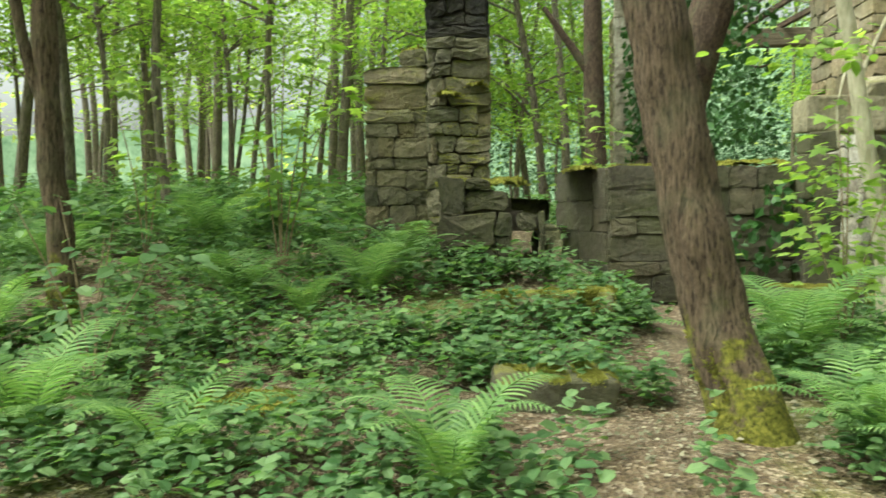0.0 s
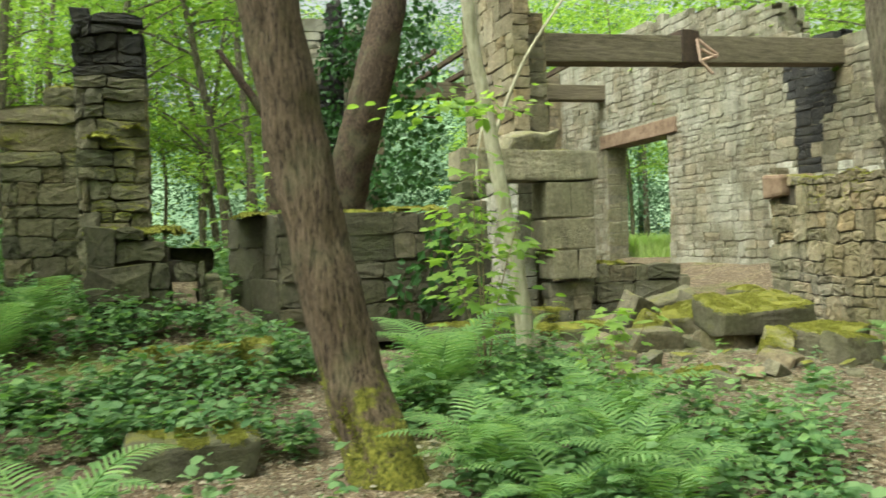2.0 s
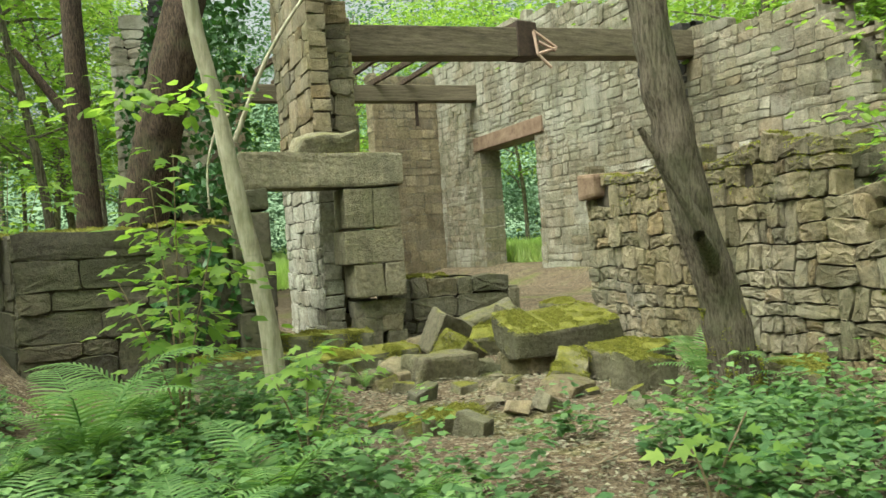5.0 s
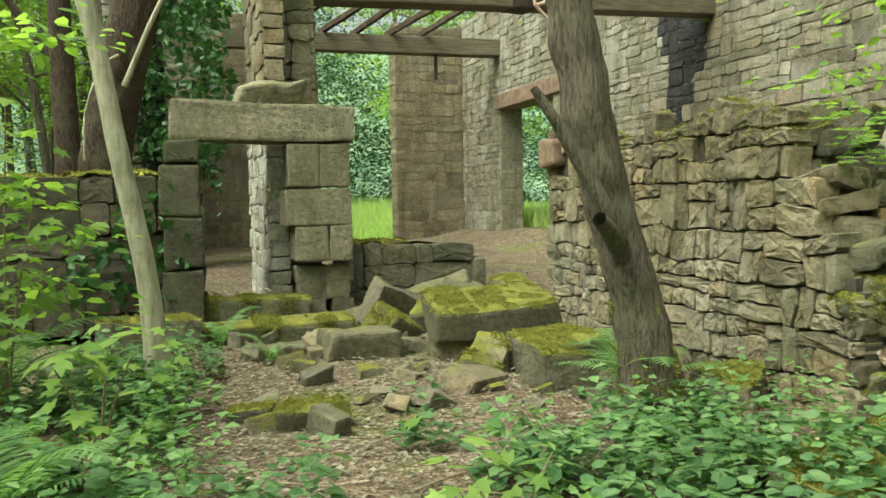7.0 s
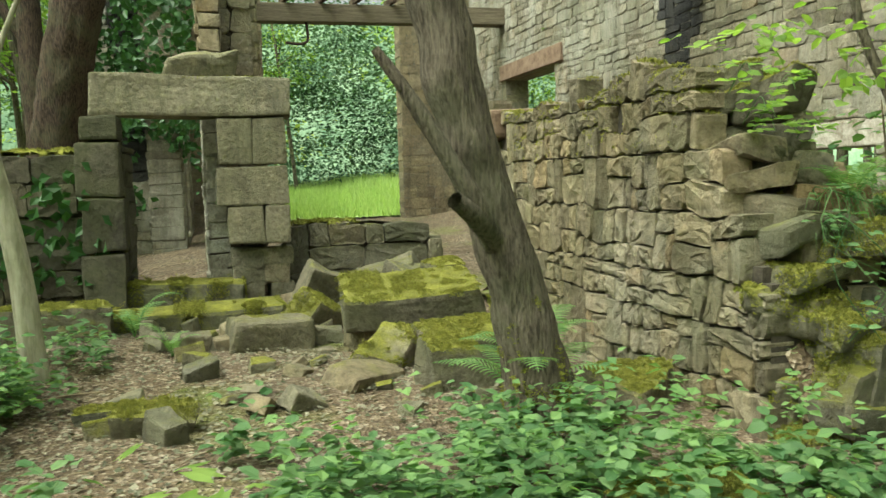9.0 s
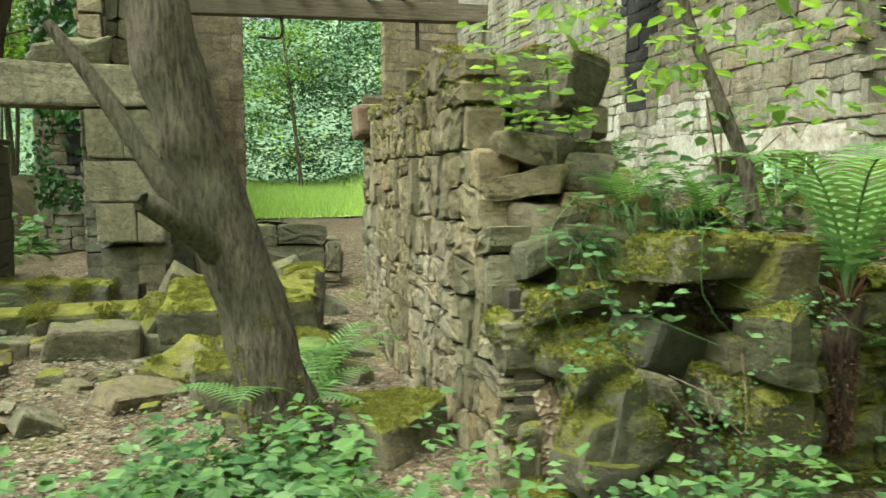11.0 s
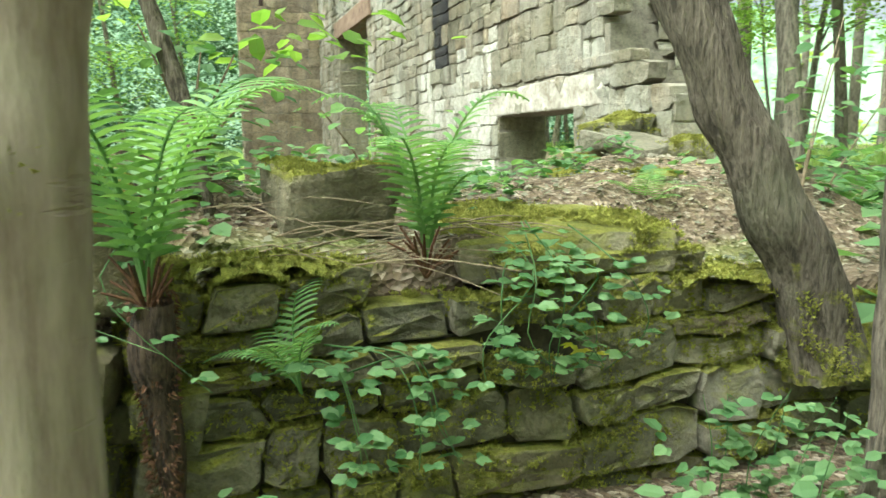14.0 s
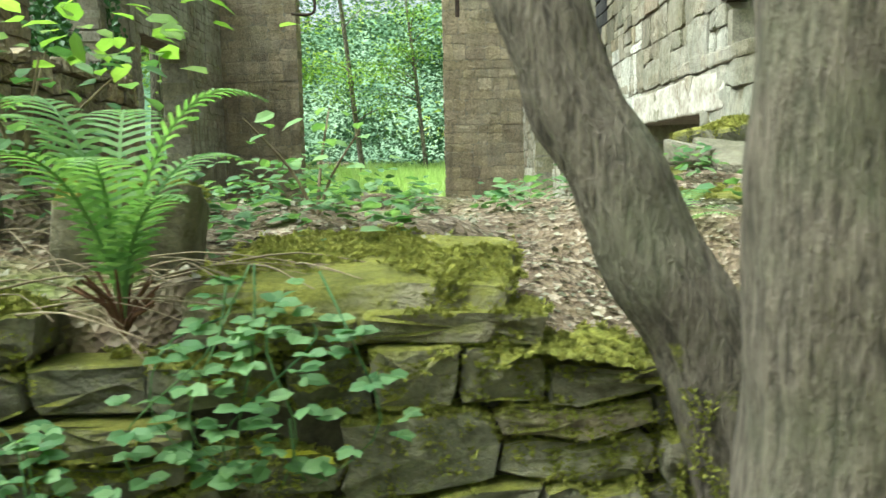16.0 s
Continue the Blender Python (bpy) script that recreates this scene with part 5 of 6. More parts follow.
# trees of the wood: a few shapes, repeated
WOOD = []
for v in range(5):
    hgt = rnd.uniform(9, 13)
    lean = Vector((rnd.uniform(-2.2, 2.2), rnd.uniform(-1.2, 1.2), 0))
    line = [Vector((0, 0, 0)), lean * rnd.uniform(0, 0.3) + Vector((rnd.uniform(-.2, .2), 0, hgt * 0.25)), lean * 0.5 + Vector((0, 0, hgt * 0.55)), lean + Vector((0, 0, hgt))]
    limbs, sprays = [], []
    for k in range(15):
        z = rnd.uniform(2.4, hgt * 0.95)
        ang = rnd.uniform(0, 6.28)
        r = rnd.uniform(0.9, 2.0)
        c = lean * (z / hgt) * 0.9
        tip = c + Vector((math.cos(ang) * r, math.sin(ang) * r, z + rnd.uniform(0.3, 1.0)))
        limbs.append(([c + Vector((0, 0, z)), (c + Vector((0, 0, z)) + tip) / 2 + Vector((0, 0, 0.1)), tip], 0.035, 0.012))
        sprays += [(np.array(tip), 0.6, 110), (np.array(tip) * 0.75 + np.array((0, 0, z * 0.25)), 0.55, 75)]
    r0 = (0.11, 0.08, 0.06, 0.09, 0.05)[v]
    t = make_tree("tall thin woodland tree with light green leaves", line, [r0 * 1.25, r0, r0 * 0.8, r0 * 0.3], M_WOODBARK, limbs, sprays, 9, 0.01, M_TREELEAF, 0.15)
    t["group"] = "woodland trees"
    WOOD.append(t)
spots = []
for _ in range(4000):
    x, y = rnd.uniform(-16, 26), rnd.uniform(-8, 36)
    # those at y < -3.5 are out of view, added to shade the ruin
    wood = (x < 3.0 and y > 9.5 + max(0, x) * 1.5) or (x < -2.6 and y > 5) or (x > 12.8 and y > 2.5 and not (x < 18 and 15 < y < 31)) or (y > 31 and not -1 < x < 20) or y < -3.5
    if -1.5 < x < 3.6 and y < 17 and y > 0:
        wood = False
    if wood and all((x - a) ** 2 + (y - b) ** 2 > 4.0 for a, b in spots):
        spots.append((x, y))
    if len(spots) > 92:
        break
for i, (x, y) in enumerate(spots):
    m = pose(x, y, float(ground_z(np.clip(x, -14, 16), np.clip(y, -3, 24))) - 0.05, 0, 0, rnd.uniform(0, 360))
    if i < 5:
        WOOD[i].matrix_basis = m
    else:
        copy_thing(WOOD[i % 5], m)

for x, y in ((3.6, 27.5), (1.0, 25.0), (12.6, 31.0), (8.2, 39.0), (5.5, 37.5)):
    copy_thing(WOOD[int(x) % 5], pose(x, y, float(ground_z(x, 24)), 0, 0, rnd.uniform(0, 360)))

# dull green thicket at the far side of the clearing
sp = [(np.array((rnd.uniform(-6, 32), rnd.uniform(40, 50), rnd.uniform(0.6, 15))), rnd.uniform(0.8, 1.5), 110) for _ in range(1050)]
p, f, n, s = leaf_sprays(sp, 0.23)
v, fc = scatter(LEAF2, p, f, n, s)
tagged(new("thicket", fast_mesh("thicket", v, fc, M_CONIFER)), "dull green thicket beyond the clearing", "thicket", kind="stuff")

sp = [(np.array((rnd.uniform(12.5, 20), rnd.uniform(7, 33), rnd.uniform(4.5, 12))), rnd.uniform(0.7, 1.3), 90) for _ in range(210)]
v, fc = scatter(LEAF2, *leaf_sprays(sp, 0.2))
tagged(new("canopy", fast_mesh("canopy", v, fc, M_TREELEAF)), "green canopy of the trees behind the tall wall", "canopy", kind="stuff")

# far woods, all round
sprays = []
for _ in range(520):
    ang = rnd.uniform(0, 2 * math.pi)
    r = rnd.uniform(30, 52)
    if 0.9 < ang < 1.9 and r < 42:
        continue
    sprays.append((np.array((5 + r * math.cos(ang), 6 + r * math.sin(ang), 0.8 + 21 * rnd.random() ** 1.2)), rnd.uniform(1.0, 1.9), 60))
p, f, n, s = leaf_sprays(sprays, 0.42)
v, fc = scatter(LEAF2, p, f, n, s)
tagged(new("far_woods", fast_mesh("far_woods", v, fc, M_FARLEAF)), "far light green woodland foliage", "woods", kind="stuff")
# foliage out of view behind the path, added to block low light
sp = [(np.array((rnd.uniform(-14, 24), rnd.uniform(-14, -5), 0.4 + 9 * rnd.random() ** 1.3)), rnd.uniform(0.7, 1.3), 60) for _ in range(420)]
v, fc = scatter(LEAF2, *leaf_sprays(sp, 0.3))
tagged(new("thicket", fast_mesh("thicket", v, fc, M_FARLEAF)), "unseen green thicket added across the path to shade the ruin", "thicket", kind="stuff")
trunks = []
for _ in range(170):
    ang, r = rnd.uniform(-0.3, math.pi + 0.3), rnd.uniform(26, 50)
    x, y = 5 + r * math.cos(ang), 6 + r * math.sin(ang)
    if -2 < x < 24 and y > 20:
        continue
    trunks.append(tube([(x, y, 0), (x + rnd.uniform(-.4, .4), y, 6), (x + rnd.uniform(-1, 1), y, 14)], [0.2, 0.16, 0.08], 6))
v, fc = join(trunks)
tagged(new("far_trunks", fast_mesh("far_trunks", v, fc, M_WOODBARK, True)), "far slim trunks of the woodland", "woods", kind="stuff")
ring = [(5 + 75 * math.cos(a), 6 + 75 * math.sin(a)) for a in np.linspace(0, 2 * math.pi, 49)]
bv = np.array([(x, y, z) for i, (x, y) in enumerate(ring) for z in (-1, 3, 7 + 11 * math.exp(-((i * math.pi / 24 - 1.3) / 0.55) ** 2))])
bf = np.array([(3 * i + j, 3 * i + 3 + j, 3 * i + 4 + j, 3 * i + 1 + j) for i in range(48) for j in range(2)])
M_BACK = plain_noise("glowing_distant_green", (0.10, 0.19, 0.11), (0.36, 0.50, 0.32), 0.25, 0.0)
# the ring emits its own green, standing in for bright hazy distance
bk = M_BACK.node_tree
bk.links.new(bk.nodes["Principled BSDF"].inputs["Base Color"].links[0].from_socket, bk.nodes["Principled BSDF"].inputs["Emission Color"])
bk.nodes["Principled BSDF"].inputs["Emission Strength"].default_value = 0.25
tagged(new("backdrop", fast_mesh("backdrop", bv, bf, M_BACK, True)), "distant wall of green woodland, glowing faintly for bright haze", "backdrop", kind="structure")

# ---- moss cushions, litter, creepers ----
def moss_mat(label, x, y, z, w, d, thick=0.04, turn=0.0, tilt=0.0, fuzz=500, seed=0, tip=1.0, lump=4):
    """A lumpy cushion of moss with a ragged edge and fine tips, lying at z."""
    n, m = max(8, int(w / 0.035 * max(1, lump / 8))), max(6, int(d / 0.035 * max(1, lump / 8)))
    n, m = min(n, 46), min(m, 30)
    U, W = np.meshgrid(np.linspace(-1, 1, n), np.linspace(-1, 1, m), indexing="ij")
    Z, keep = np.zeros_like(U), np.zeros_like(U)
    for i in range(n):
        for j in range(m):
            q = Vector((U[i, j] * w * lump + seed, W[i, j] * d * lump, seed * 0.7))
            rim = 1 - (abs(U[i, j]) ** 2.5 + abs(W[i, j]) ** 2.5)
            lumpy = 0.75 + 0.5 * noise.noise(q) + 0.3 * noise.noise(q * 3.1)
            keep[i, j] = rim + 0.55 * noise.noise(q * 1.3 + Vector((5, 0, 0)))
            Z[i, j] = thick * 1.2 * min(1, max(0, keep[i, j]) * 2) ** 0.6 * lumpy - 0.012
    V = np.stack([U * w / 2, W * d / 2, Z], -1).reshape(-1, 3)
    ii = np.arange(n * m).reshape(n, m)
    F = np.stack([ii[:-1, :-1], ii[1:, :-1], ii[1:, 1:], ii[:-1, 1:]], -1).reshape(-1, 4)
    F = F[(keep.ravel()[F] > 0.0).all(1)]
    v1, f1 = quad_to_tri((V, F))
    k = rng.integers(0, len(V), fuzz)
    k = k[keep.ravel()[k] > 0]
    base = V[k] + rng.normal(0, 0.012 * tip, (len(k), 3)) * np.array([1, 1, 0.2])
    v2, f2 = scatter((np.array([(0.22, 0, 0), (-0.22, 0, 0), (0, 1, 0)]), np.array([(0, 1, 2)])), base, random_dirs(len(k), 0.3, 1.0), random_dirs(len(k)), tip * rng.uniform(0.015, 0.04, len(k)))
    vv, ff = join([(v1, f1), (v2, f2)])
    ob = new("moss_cushion", fast_mesh("moss_cushion", vv, ff, M_MOSS))
    ob.matrix_basis = pose(x, y, z, tilt, 0, turn)
    return tagged(ob, label, "moss", "moss cushions", "stuff")


CUSHIONS = [(4.2, 8.64, 2.32, 1.5, 0.36, 0.03), (1.95, 8.85, 1.68, 1.1, 0.7, 0.05), (2.9, 8.85, 1.70, 0.9, 0.7, 0.05), (0.1, 7.5, 1.50, 0.75, 0.8, 0.06), (-0.8, 8.9, 2.6, 0.5, 0.6, 0.08), (-0.2, 8.3, 2.42, 0.3, 0.2, 0.05), (0.08, 8.4, 2.5, 0.24, 0.4, 0.06), (-0.98, 8.8, 2.42, 0.3, 0.5, 0.07), (-0.6, 8.8, 2.93, 0.3, 0.4, 0.06), (0.3, 7.4, 1.5, 0.5, 0.6, 0.07), (1.2, 9.2, 1.68, 0.4, 1.2, 0.05),
            (5.35, 9.1, 1.0, 0.7, 0.4, 0.05), (6.8, 5.2, 1.87, 0.4, 0.8, 0.06), (6.8, 5.95, 1.85, 0.36, 0.7, 0.04),
             (7.0, 4.3, 1.26, 0.5, 0.4, 0.07), (7.4, 4.35, 1.2, 0.4, 0.4, 0.08), (7.9, 3.86, 1.0, 0.5, 0.35, 0.05),
            (9.3, 3.85, 0.87, 0.42, 0.3, 0.05), (10.2, 5.9, 1.1, 0.8, 0.4, 0.06),
            (6.1, 3.1, 0.22, 0.8, 0.4, 0.05), (4.6, 3.4, 0.2, 0.6, 0.4, 0.04), (6.4, 4.9, 0.26, 0.35, 0.5, 0.06),
            (-1.1, 4.2, 0.3, 0.7, 0.5, 0.06)]
for i, (x, y, z, w, d, th) in enumerate(CUSHIONS):
    moss_mat("soft yellow-green cushion of moss on stone", x, y, z - 0.02, w, d, th, rnd.uniform(-6, 6), 0, int(11000 * w * d ** 0.5 + 800), i * 1.7, 0.58)

# dead leaves and twigs on bare earth
def litter(name, label, boxes, zfun):
    P = []
    for x0, x1, y0, y1, n in boxes:
        px, py = rng.uniform(x0, x1, n), rng.uniform(y0, y1, n)
        P.append(np.stack([px, py, zfun(px, py) + rng.uniform(0.004, 0.025, n)], 1))
    P = np.concatenate(P)
    v, f = scatter(LEAF2, P, random_dirs(len(P), -0.2, 0.25), np.stack([rng.normal(0, 0.4, len(P)), rng.normal(0, 0.4, len(P)), np.ones(len(P))], 1), rng.uniform(0.014, 0.044, len(P)))
    return tagged(new(name, fast_mesh(name, v, f, M_LITTER)), label, "leaf litter", kind="stuff")


litter("dead_leaves", "dry brown leaves strewn over the ground", [(3.2, 6.4, 3.0, 8.4, 9000), (2.6, 6.5, 1.6, 3.2, 3500), (6.4, 10.2, 2.0, 3.6, 4500), (-2.5, 2.5, 2.0, 4.4, 3500), (0.0, 1.4, 4.4, 8.0, 1500), (3.4, 10.8, 9, 20, 2500)], ground_z)
litter("dead_leaves", "dry brown leaves on the earth bank", [(6.7, 10.8, 3.95, 7.4, 6500)], bank_z)


def twig(x, y, z, length, turn, tilt, r=0.006):
    pts = smooth_line([(0, 0, 0), (length * 0.5, rnd.uniform(-.06, .06) * length, 0.03), (length, 0, 0)], 7)
    v, f = tube(pts, np.linspace(r, r * 0.4, 7), 5)
    ob = new("twig", fast_mesh("twig", v, f, M_TWIG, True))
    ob.matrix_basis = pose(x, y, z, 0, tilt, turn)
    return tagged(ob, "dry brown twig lying on leaf litter", "twig", "twigs")


for i in range(60):
    x, y = rnd.uniform(7.7, 8.6), rnd.uniform(3.75, 4.5)
    twig(x, y, float(bank_z(x, max(y, 3.95))) + 0.02, rnd.uniform(0.25, 0.6), rnd.uniform(-60, 10), rnd.uniform(-4, 8), rnd.uniform(0.0016, 0.004))
for i in range(24):
    x, y = rnd.uniform(3.2, 6.4), rnd.uniform(2.2, 6.5)
    twig(x, y, ground_at(x, y) + 0.015, rnd.uniform(0.2, 0.7), rnd.uniform(0, 360), 0, rnd.uniform(0.003, 0.007))


# leafy bramble shoots that hang over the mossy wall
def bramble(label, pts, leaf=0.07, pairs=6, mat=None):
    P = smooth_line(pts, 12)
    plant = new("bramble_shoot")
    plant.matrix_basis = Matrix.Translation(P[0])
    tagged(plant, label, "bramble", "bramble shoots")
    v, f = tube(P - P[0], np.linspace(0.003, 0.0012, 12), 4)
    part("stem", fast_mesh("stem", v, f, M_HERB, True), plant)
    pos, fwd, nrm, size = [], [], [], []
    for k in range(pairs):
        i = 1 + int((k + rnd.random()) / pairs * 10)
        c = P[i] - P[0]
        ang = rnd.uniform(0, 6.28)
        d = np.array([math.cos(ang), math.sin(ang) - 0.4, rnd.uniform(-0.2, 0.3)])
        d /= np.linalg.norm(d)
        hub = c + d * 0.05
        for q in (-1.1, 0, 1.1):
            r = np.array([d[0] * math.cos(q) - d[1] * math.sin(q), d[0] * math.sin(q) + d[1] * math.cos(q), d[2]])
            pos.append(hub)
            fwd.append(r)
            nrm.append((rnd.gauss(0, 0.3), rnd.gauss(-0.35, 0.3), 1))
            size.append(leaf * rnd.uniform(0.7, 1.25))
    v, f = scatter(LEAF8, pos, fwd, nrm, size)
    part("leaves", fast_mesh("leaves", v, f, mat or M_HERB), plant)
    return plant


for k in range(7):
    x = 8.72 + rnd.uniform(-0.13, 0.16)
    bramble("hanging shoot with fresh green oval leaves", [(x, 3.78, 1.0 + rnd.uniform(-.05, .1)), (x + rnd.uniform(-.1, .1), 3.6, 0.95), (x + rnd.uniform(-.15, .15), 3.56, 0.8), (x + rnd.uniform(-.15, .15), 3.58, 0.68)], 0.046, 12)
bramble("shoot with a few yellowing leaves", [(8.75, 3.62, 0.8), (8.77, 3.56, 0.74), (8.79, 3.55, 0.7)], 0.045, 3, M_YELLOWLEAF)
for k in range(5):
    x = 8.12 + rnd.uniform(-0.1, 0.14)
    bramble("hanging shoot with fresh green oval leaves", [(x - 0.15, 3.7, 0.8 + rnd.uniform(-.1, .1)), (x, 3.55, 0.78), (x + 0.05, 3.5, 0.62), (x + rnd.uniform(0, .15), 3.5, 0.5)], 0.045, 11)
for k in range(9):
    x, y = 9.2 + rnd.uniform(-0.15, 0.5), 3.45 + rnd.uniform(-0.2, 0.1)
    bramble("low shoot with green oval leaves", [(x, y, 0.3), (x, y - 0.03, 0.45), (x + rnd.uniform(-.1, .1), y - 0.06, 0.62)], 0.045, 9)
for k in range(10):
    x, y = 6.9 + rnd.uniform(-0.3, 0.7), 3.3 + rnd.uniform(-0.35, 0.2)
    bramble("low shoot with green oval leaves", [(x, y, 0.2), (x, y - 0.03, 0.32), (x + rnd.uniform(-.1, .1), y - 0.06, 0.45)], 0.052, 8)
for k in range(8):
    x, y = 6.9 + rnd.uniform(-0.2, 0.6), 3.8 + rnd.uniform(0, 0.5)
    z = 1.25 if y > 4 else 1.15
    bramble("green creeper trailing over the heap", [(x, y, z), (x + rnd.uniform(-.2, .2), y - 0.2, z + 0.06), (x + rnd.uniform(-.3, .3), y - 0.35, z - 0.15), (x + rnd.uniform(-.3, .3), 3.52, z - 0.4)], 0.04, 10)
for k in range(8):
    x, z = 6.6 + rnd.uniform(-0.1, 0.3), 1.55 + rnd.uniform(-0.1, 0.2)
    bramble("ash seedling growing from the wall end", [(x + 0.1, 4.35, z), (x, 4.1, z + 0.1), (x - 0.08, 3.95, z + 0.04)], 0.058, 7, M_TREELEAF)


def strap(name, label, pts, r, mat, category="root"):
    v, f = tube(smooth_line(pts, 12), [r] * 12, 6)
    ob = new(name, fast_mesh(name, v, f, mat, True))
    return tagged(ob, label, category)


# ivy on the inner walls
def ivy(label, n, xs, ys, zs, out):
    pos = np.stack([rng.uniform(*xs, n), rng.uniform(*ys, n), rng.uniform(*zs, n)], 1)
    keep = np.array([noise.noise(Vector(p) * 0.9) > -0.1 for p in pos])
    pos = pos[keep]
    k = len(pos)
    v, f = scatter(LEAF2, pos, np.stack([rng.normal(0, 0.5, k), rng.normal(0, 0.5, k), rng.uniform(-1, 0.1, k)], 1), np.array(out)[None] + rng.normal(0, 0.5, (k, 3)), rng.uniform(0.08, 0.16, k))
    return tagged(new("ivy", fast_mesh("ivy", v, f, M_IVY)), label, "ivy", kind="stuff")


ivy("dark ivy climbing the inner wall", 3500, (2.6, 4.2), (14.3, 14.85), (1.0, 6.0), (0, -1, 0))
ivy("dark ivy behind the doorway", 1200, (3.3, 4.2), (11.5, 13.5), (2.2, 5.0), (0, -1, 0))
ivy("ivy and saplings along the low wall", 180, (2.5, 3.5), (8.2, 8.45), (0.6, 1.6), (0, -1, 0))

n_heap = 1500
pos = np.stack([rng.uniform(6.72, 7.6, n_heap), rng.uniform(3.5, 3.66, n_heap), rng.uniform(0.2, 1.0, n_heap)], 1)
pos = pos[[noise.noise(Vector(q) * 3) > 0.14 for q in pos]]
v, f = scatter(LEAF8, pos, random_dirs(len(pos), -0.6, 0.4) + np.array((0, -0.5, 0)), random_dirs(len(pos), 0.2, 1) + np.array((0, -0.5, 0.5)), rng.uniform(0.012, 0.03, len(pos)))
tagged(new("creeper", fast_mesh("creeper", v, f, M_HERB)), "small-leaved creeper over the mossy heap", "creeper", kind="stuff")


def grass_tuft(label, x, y, z, blades, length, mat, droop=0.7, way=None):
    """Thin blades that rise from one root and arch over."""
    V, F = [], []
    for k in range(blades):
        ang = rnd.uniform(0, 6.28) if way is None else way + rnd.gauss(0, 0.6)
        L = length * rnd.uniform(0.5, 1.1)
        d, sd = np.array((math.cos(ang), math.sin(ang), 0)), np.array((-math.sin(ang), math.cos(ang), 0))
        root = rng.normal(0, 0.05, 3) * np.array((1, 1, 0))
        reach, n = rnd.uniform(0.35, 0.8), len(V)
        for t in np.linspace(0, 1, 7):
            c = root + d * L * reach * t + np.array((0, 0, 1)) * L * (0.9 * t - droop * 1.3 * t * t)
            V += [c + sd * 0.004 * (1.05 - t), c - sd * 0.004 * (1.05 - t)]
        for q in range(6):
            F.append((n + 2 * q, n + 2 * q + 1, n + 2 * q + 3, n + 2 * q + 2))
    ob = new("grass_tuft", fast_mesh("grass_tuft", np.array(V), np.array(F), mat))
    ob.matrix_basis = pose(x, y, z)
    return tagged(ob, label, "grass", "grass tufts", "stuff")


for x, y, z, n, L in [(6.98, 4.15, 1.24, 130, 0.34), (7.14, 4.25, 1.28, 110, 0.3), (6.86, 4.05, 1.12, 70, 0.26), (7.3, 4.2, 1.22, 60, 0.25)]:
    grass_tuft("arching green grass hanging over the heap", x, y, z, n, L, M_HERB, 0.95, -1.5)
for i in range(3):
    x = rnd.uniform(6.75, 7.1)
    strap("pale_root", "thin pale root looping out of the heap", [(x, 3.66, rnd.uniform(0.6, 0.8)), (x + 0.1, 3.52, rnd.uniform(0.55, 0.7)), (x + rnd.uniform(0.1, 0.25), 3.62, rnd.uniform(0.5, 0.85))], 0.002, M_TWIG)

# iron hangers and the bracket on the beams
strap("iron_hanger", "rusty iron hanger below the timber beam", [(6.45, 18.9, 4.8), (6.45, 18.9, 4.35), (6.0, 18.9, 4.33)], 0.03, M_IRON, "iron hanger")
strap("iron_hanger", "rusty iron hanger below the timber beam", [(9.35, 18.9, 4.8), (9.35, 18.9, 4.5), (9.35, 18.9, 4.2)], 0.045, M_IRON, "iron hanger")
bracket = new("beam_bracket")
bracket.matrix_basis = pose(7.85, 10.42, 3.98)
tagged(bracket, "faded pink iron bracket bolted to the long beam", "bracket")
for i, (a, b) in enumerate([((-0.05, 0, 0.2), (0.3, 0, -0.02)), ((-0.05, 0, 0.2), (0.0, 0, -0.12)), ((0.0, 0, -0.12), (0.3, 0, -0.02)), ((0.0, 0, -0.12), (0.2, 0, -0.3)), ((0.02, 0, 0.05), (0.28, 0, -0.06))]):
    v, f = tube([a, tuple((p + q) / 2 for p, q in zip(a, b)), b], [0.024] * 3, 6)
    part("bar", fast_mesh("bar", v, f, M_PINK, True), bracket)
collar = new("beam_collar", bm_mesh("beam_collar", rough_block(0.34, 0.36, 0.5, 9, 0.02, 0.01, 1), M_IRON))
collar.matrix_basis = pose(7.72, 10.66, 4.08, 0, 0, 6)
tagged(collar, "dark iron collar round the long beam", "collar")

# roof sticks across the far beams
for i in range(6):
    x = 5.2 + i * 0.75
    beam("rafter", "thin dark broken rafter over the beams", (x, 19.0, 5.18), (x + 0.7, 17.2, 5.5 + 0.1 * (i % 2)), 0.09, 0.12, M_DARKBARK, 60 + i, "rafter")

# leafy boughs that reach into view from the trees around
def bough(label, pts, r, sprays, leafsize=0.09, mat=None):
    ob = new("bough")
    ob.matrix_basis = Matrix.Translation(pts[0])
    tagged(ob, label, "bough", "leafy boughs")
    P = smooth_line(pts, 12) - np.array(pts[0])
    v, f = tube(P, np.linspace(r, r * 0.3, 12), 6)
    part("branch", fast_mesh("branch", v, f, M_WOODBARK, True), ob)
    p, fw, n, s = leaf_sprays([(np.array(c) - np.array(pts[0]), q, k) for c, q, k in sprays], leafsize)
    v, f = scatter(LEAF8, p, fw, n, s)
    tagged(part("foliage", fast_mesh("foliage", v, f, mat or M_TREELEAF), ob), kind="stuff")
    return ob


bough("leafy bough hanging over the rubble wall", [(7.9, 4.9, 3.4), (7.4, 4.5, 2.9), (6.7, 4.2, 2.5)], 0.02, [((6.9, 4.2, 2.5), 0.3, 45), ((7.3, 4.2, 2.25), 0.26, 40), ((6.45, 4.4, 2.7), 0.26, 35), ((7.6, 4.4, 2.6), 0.3, 45)], 0.075)
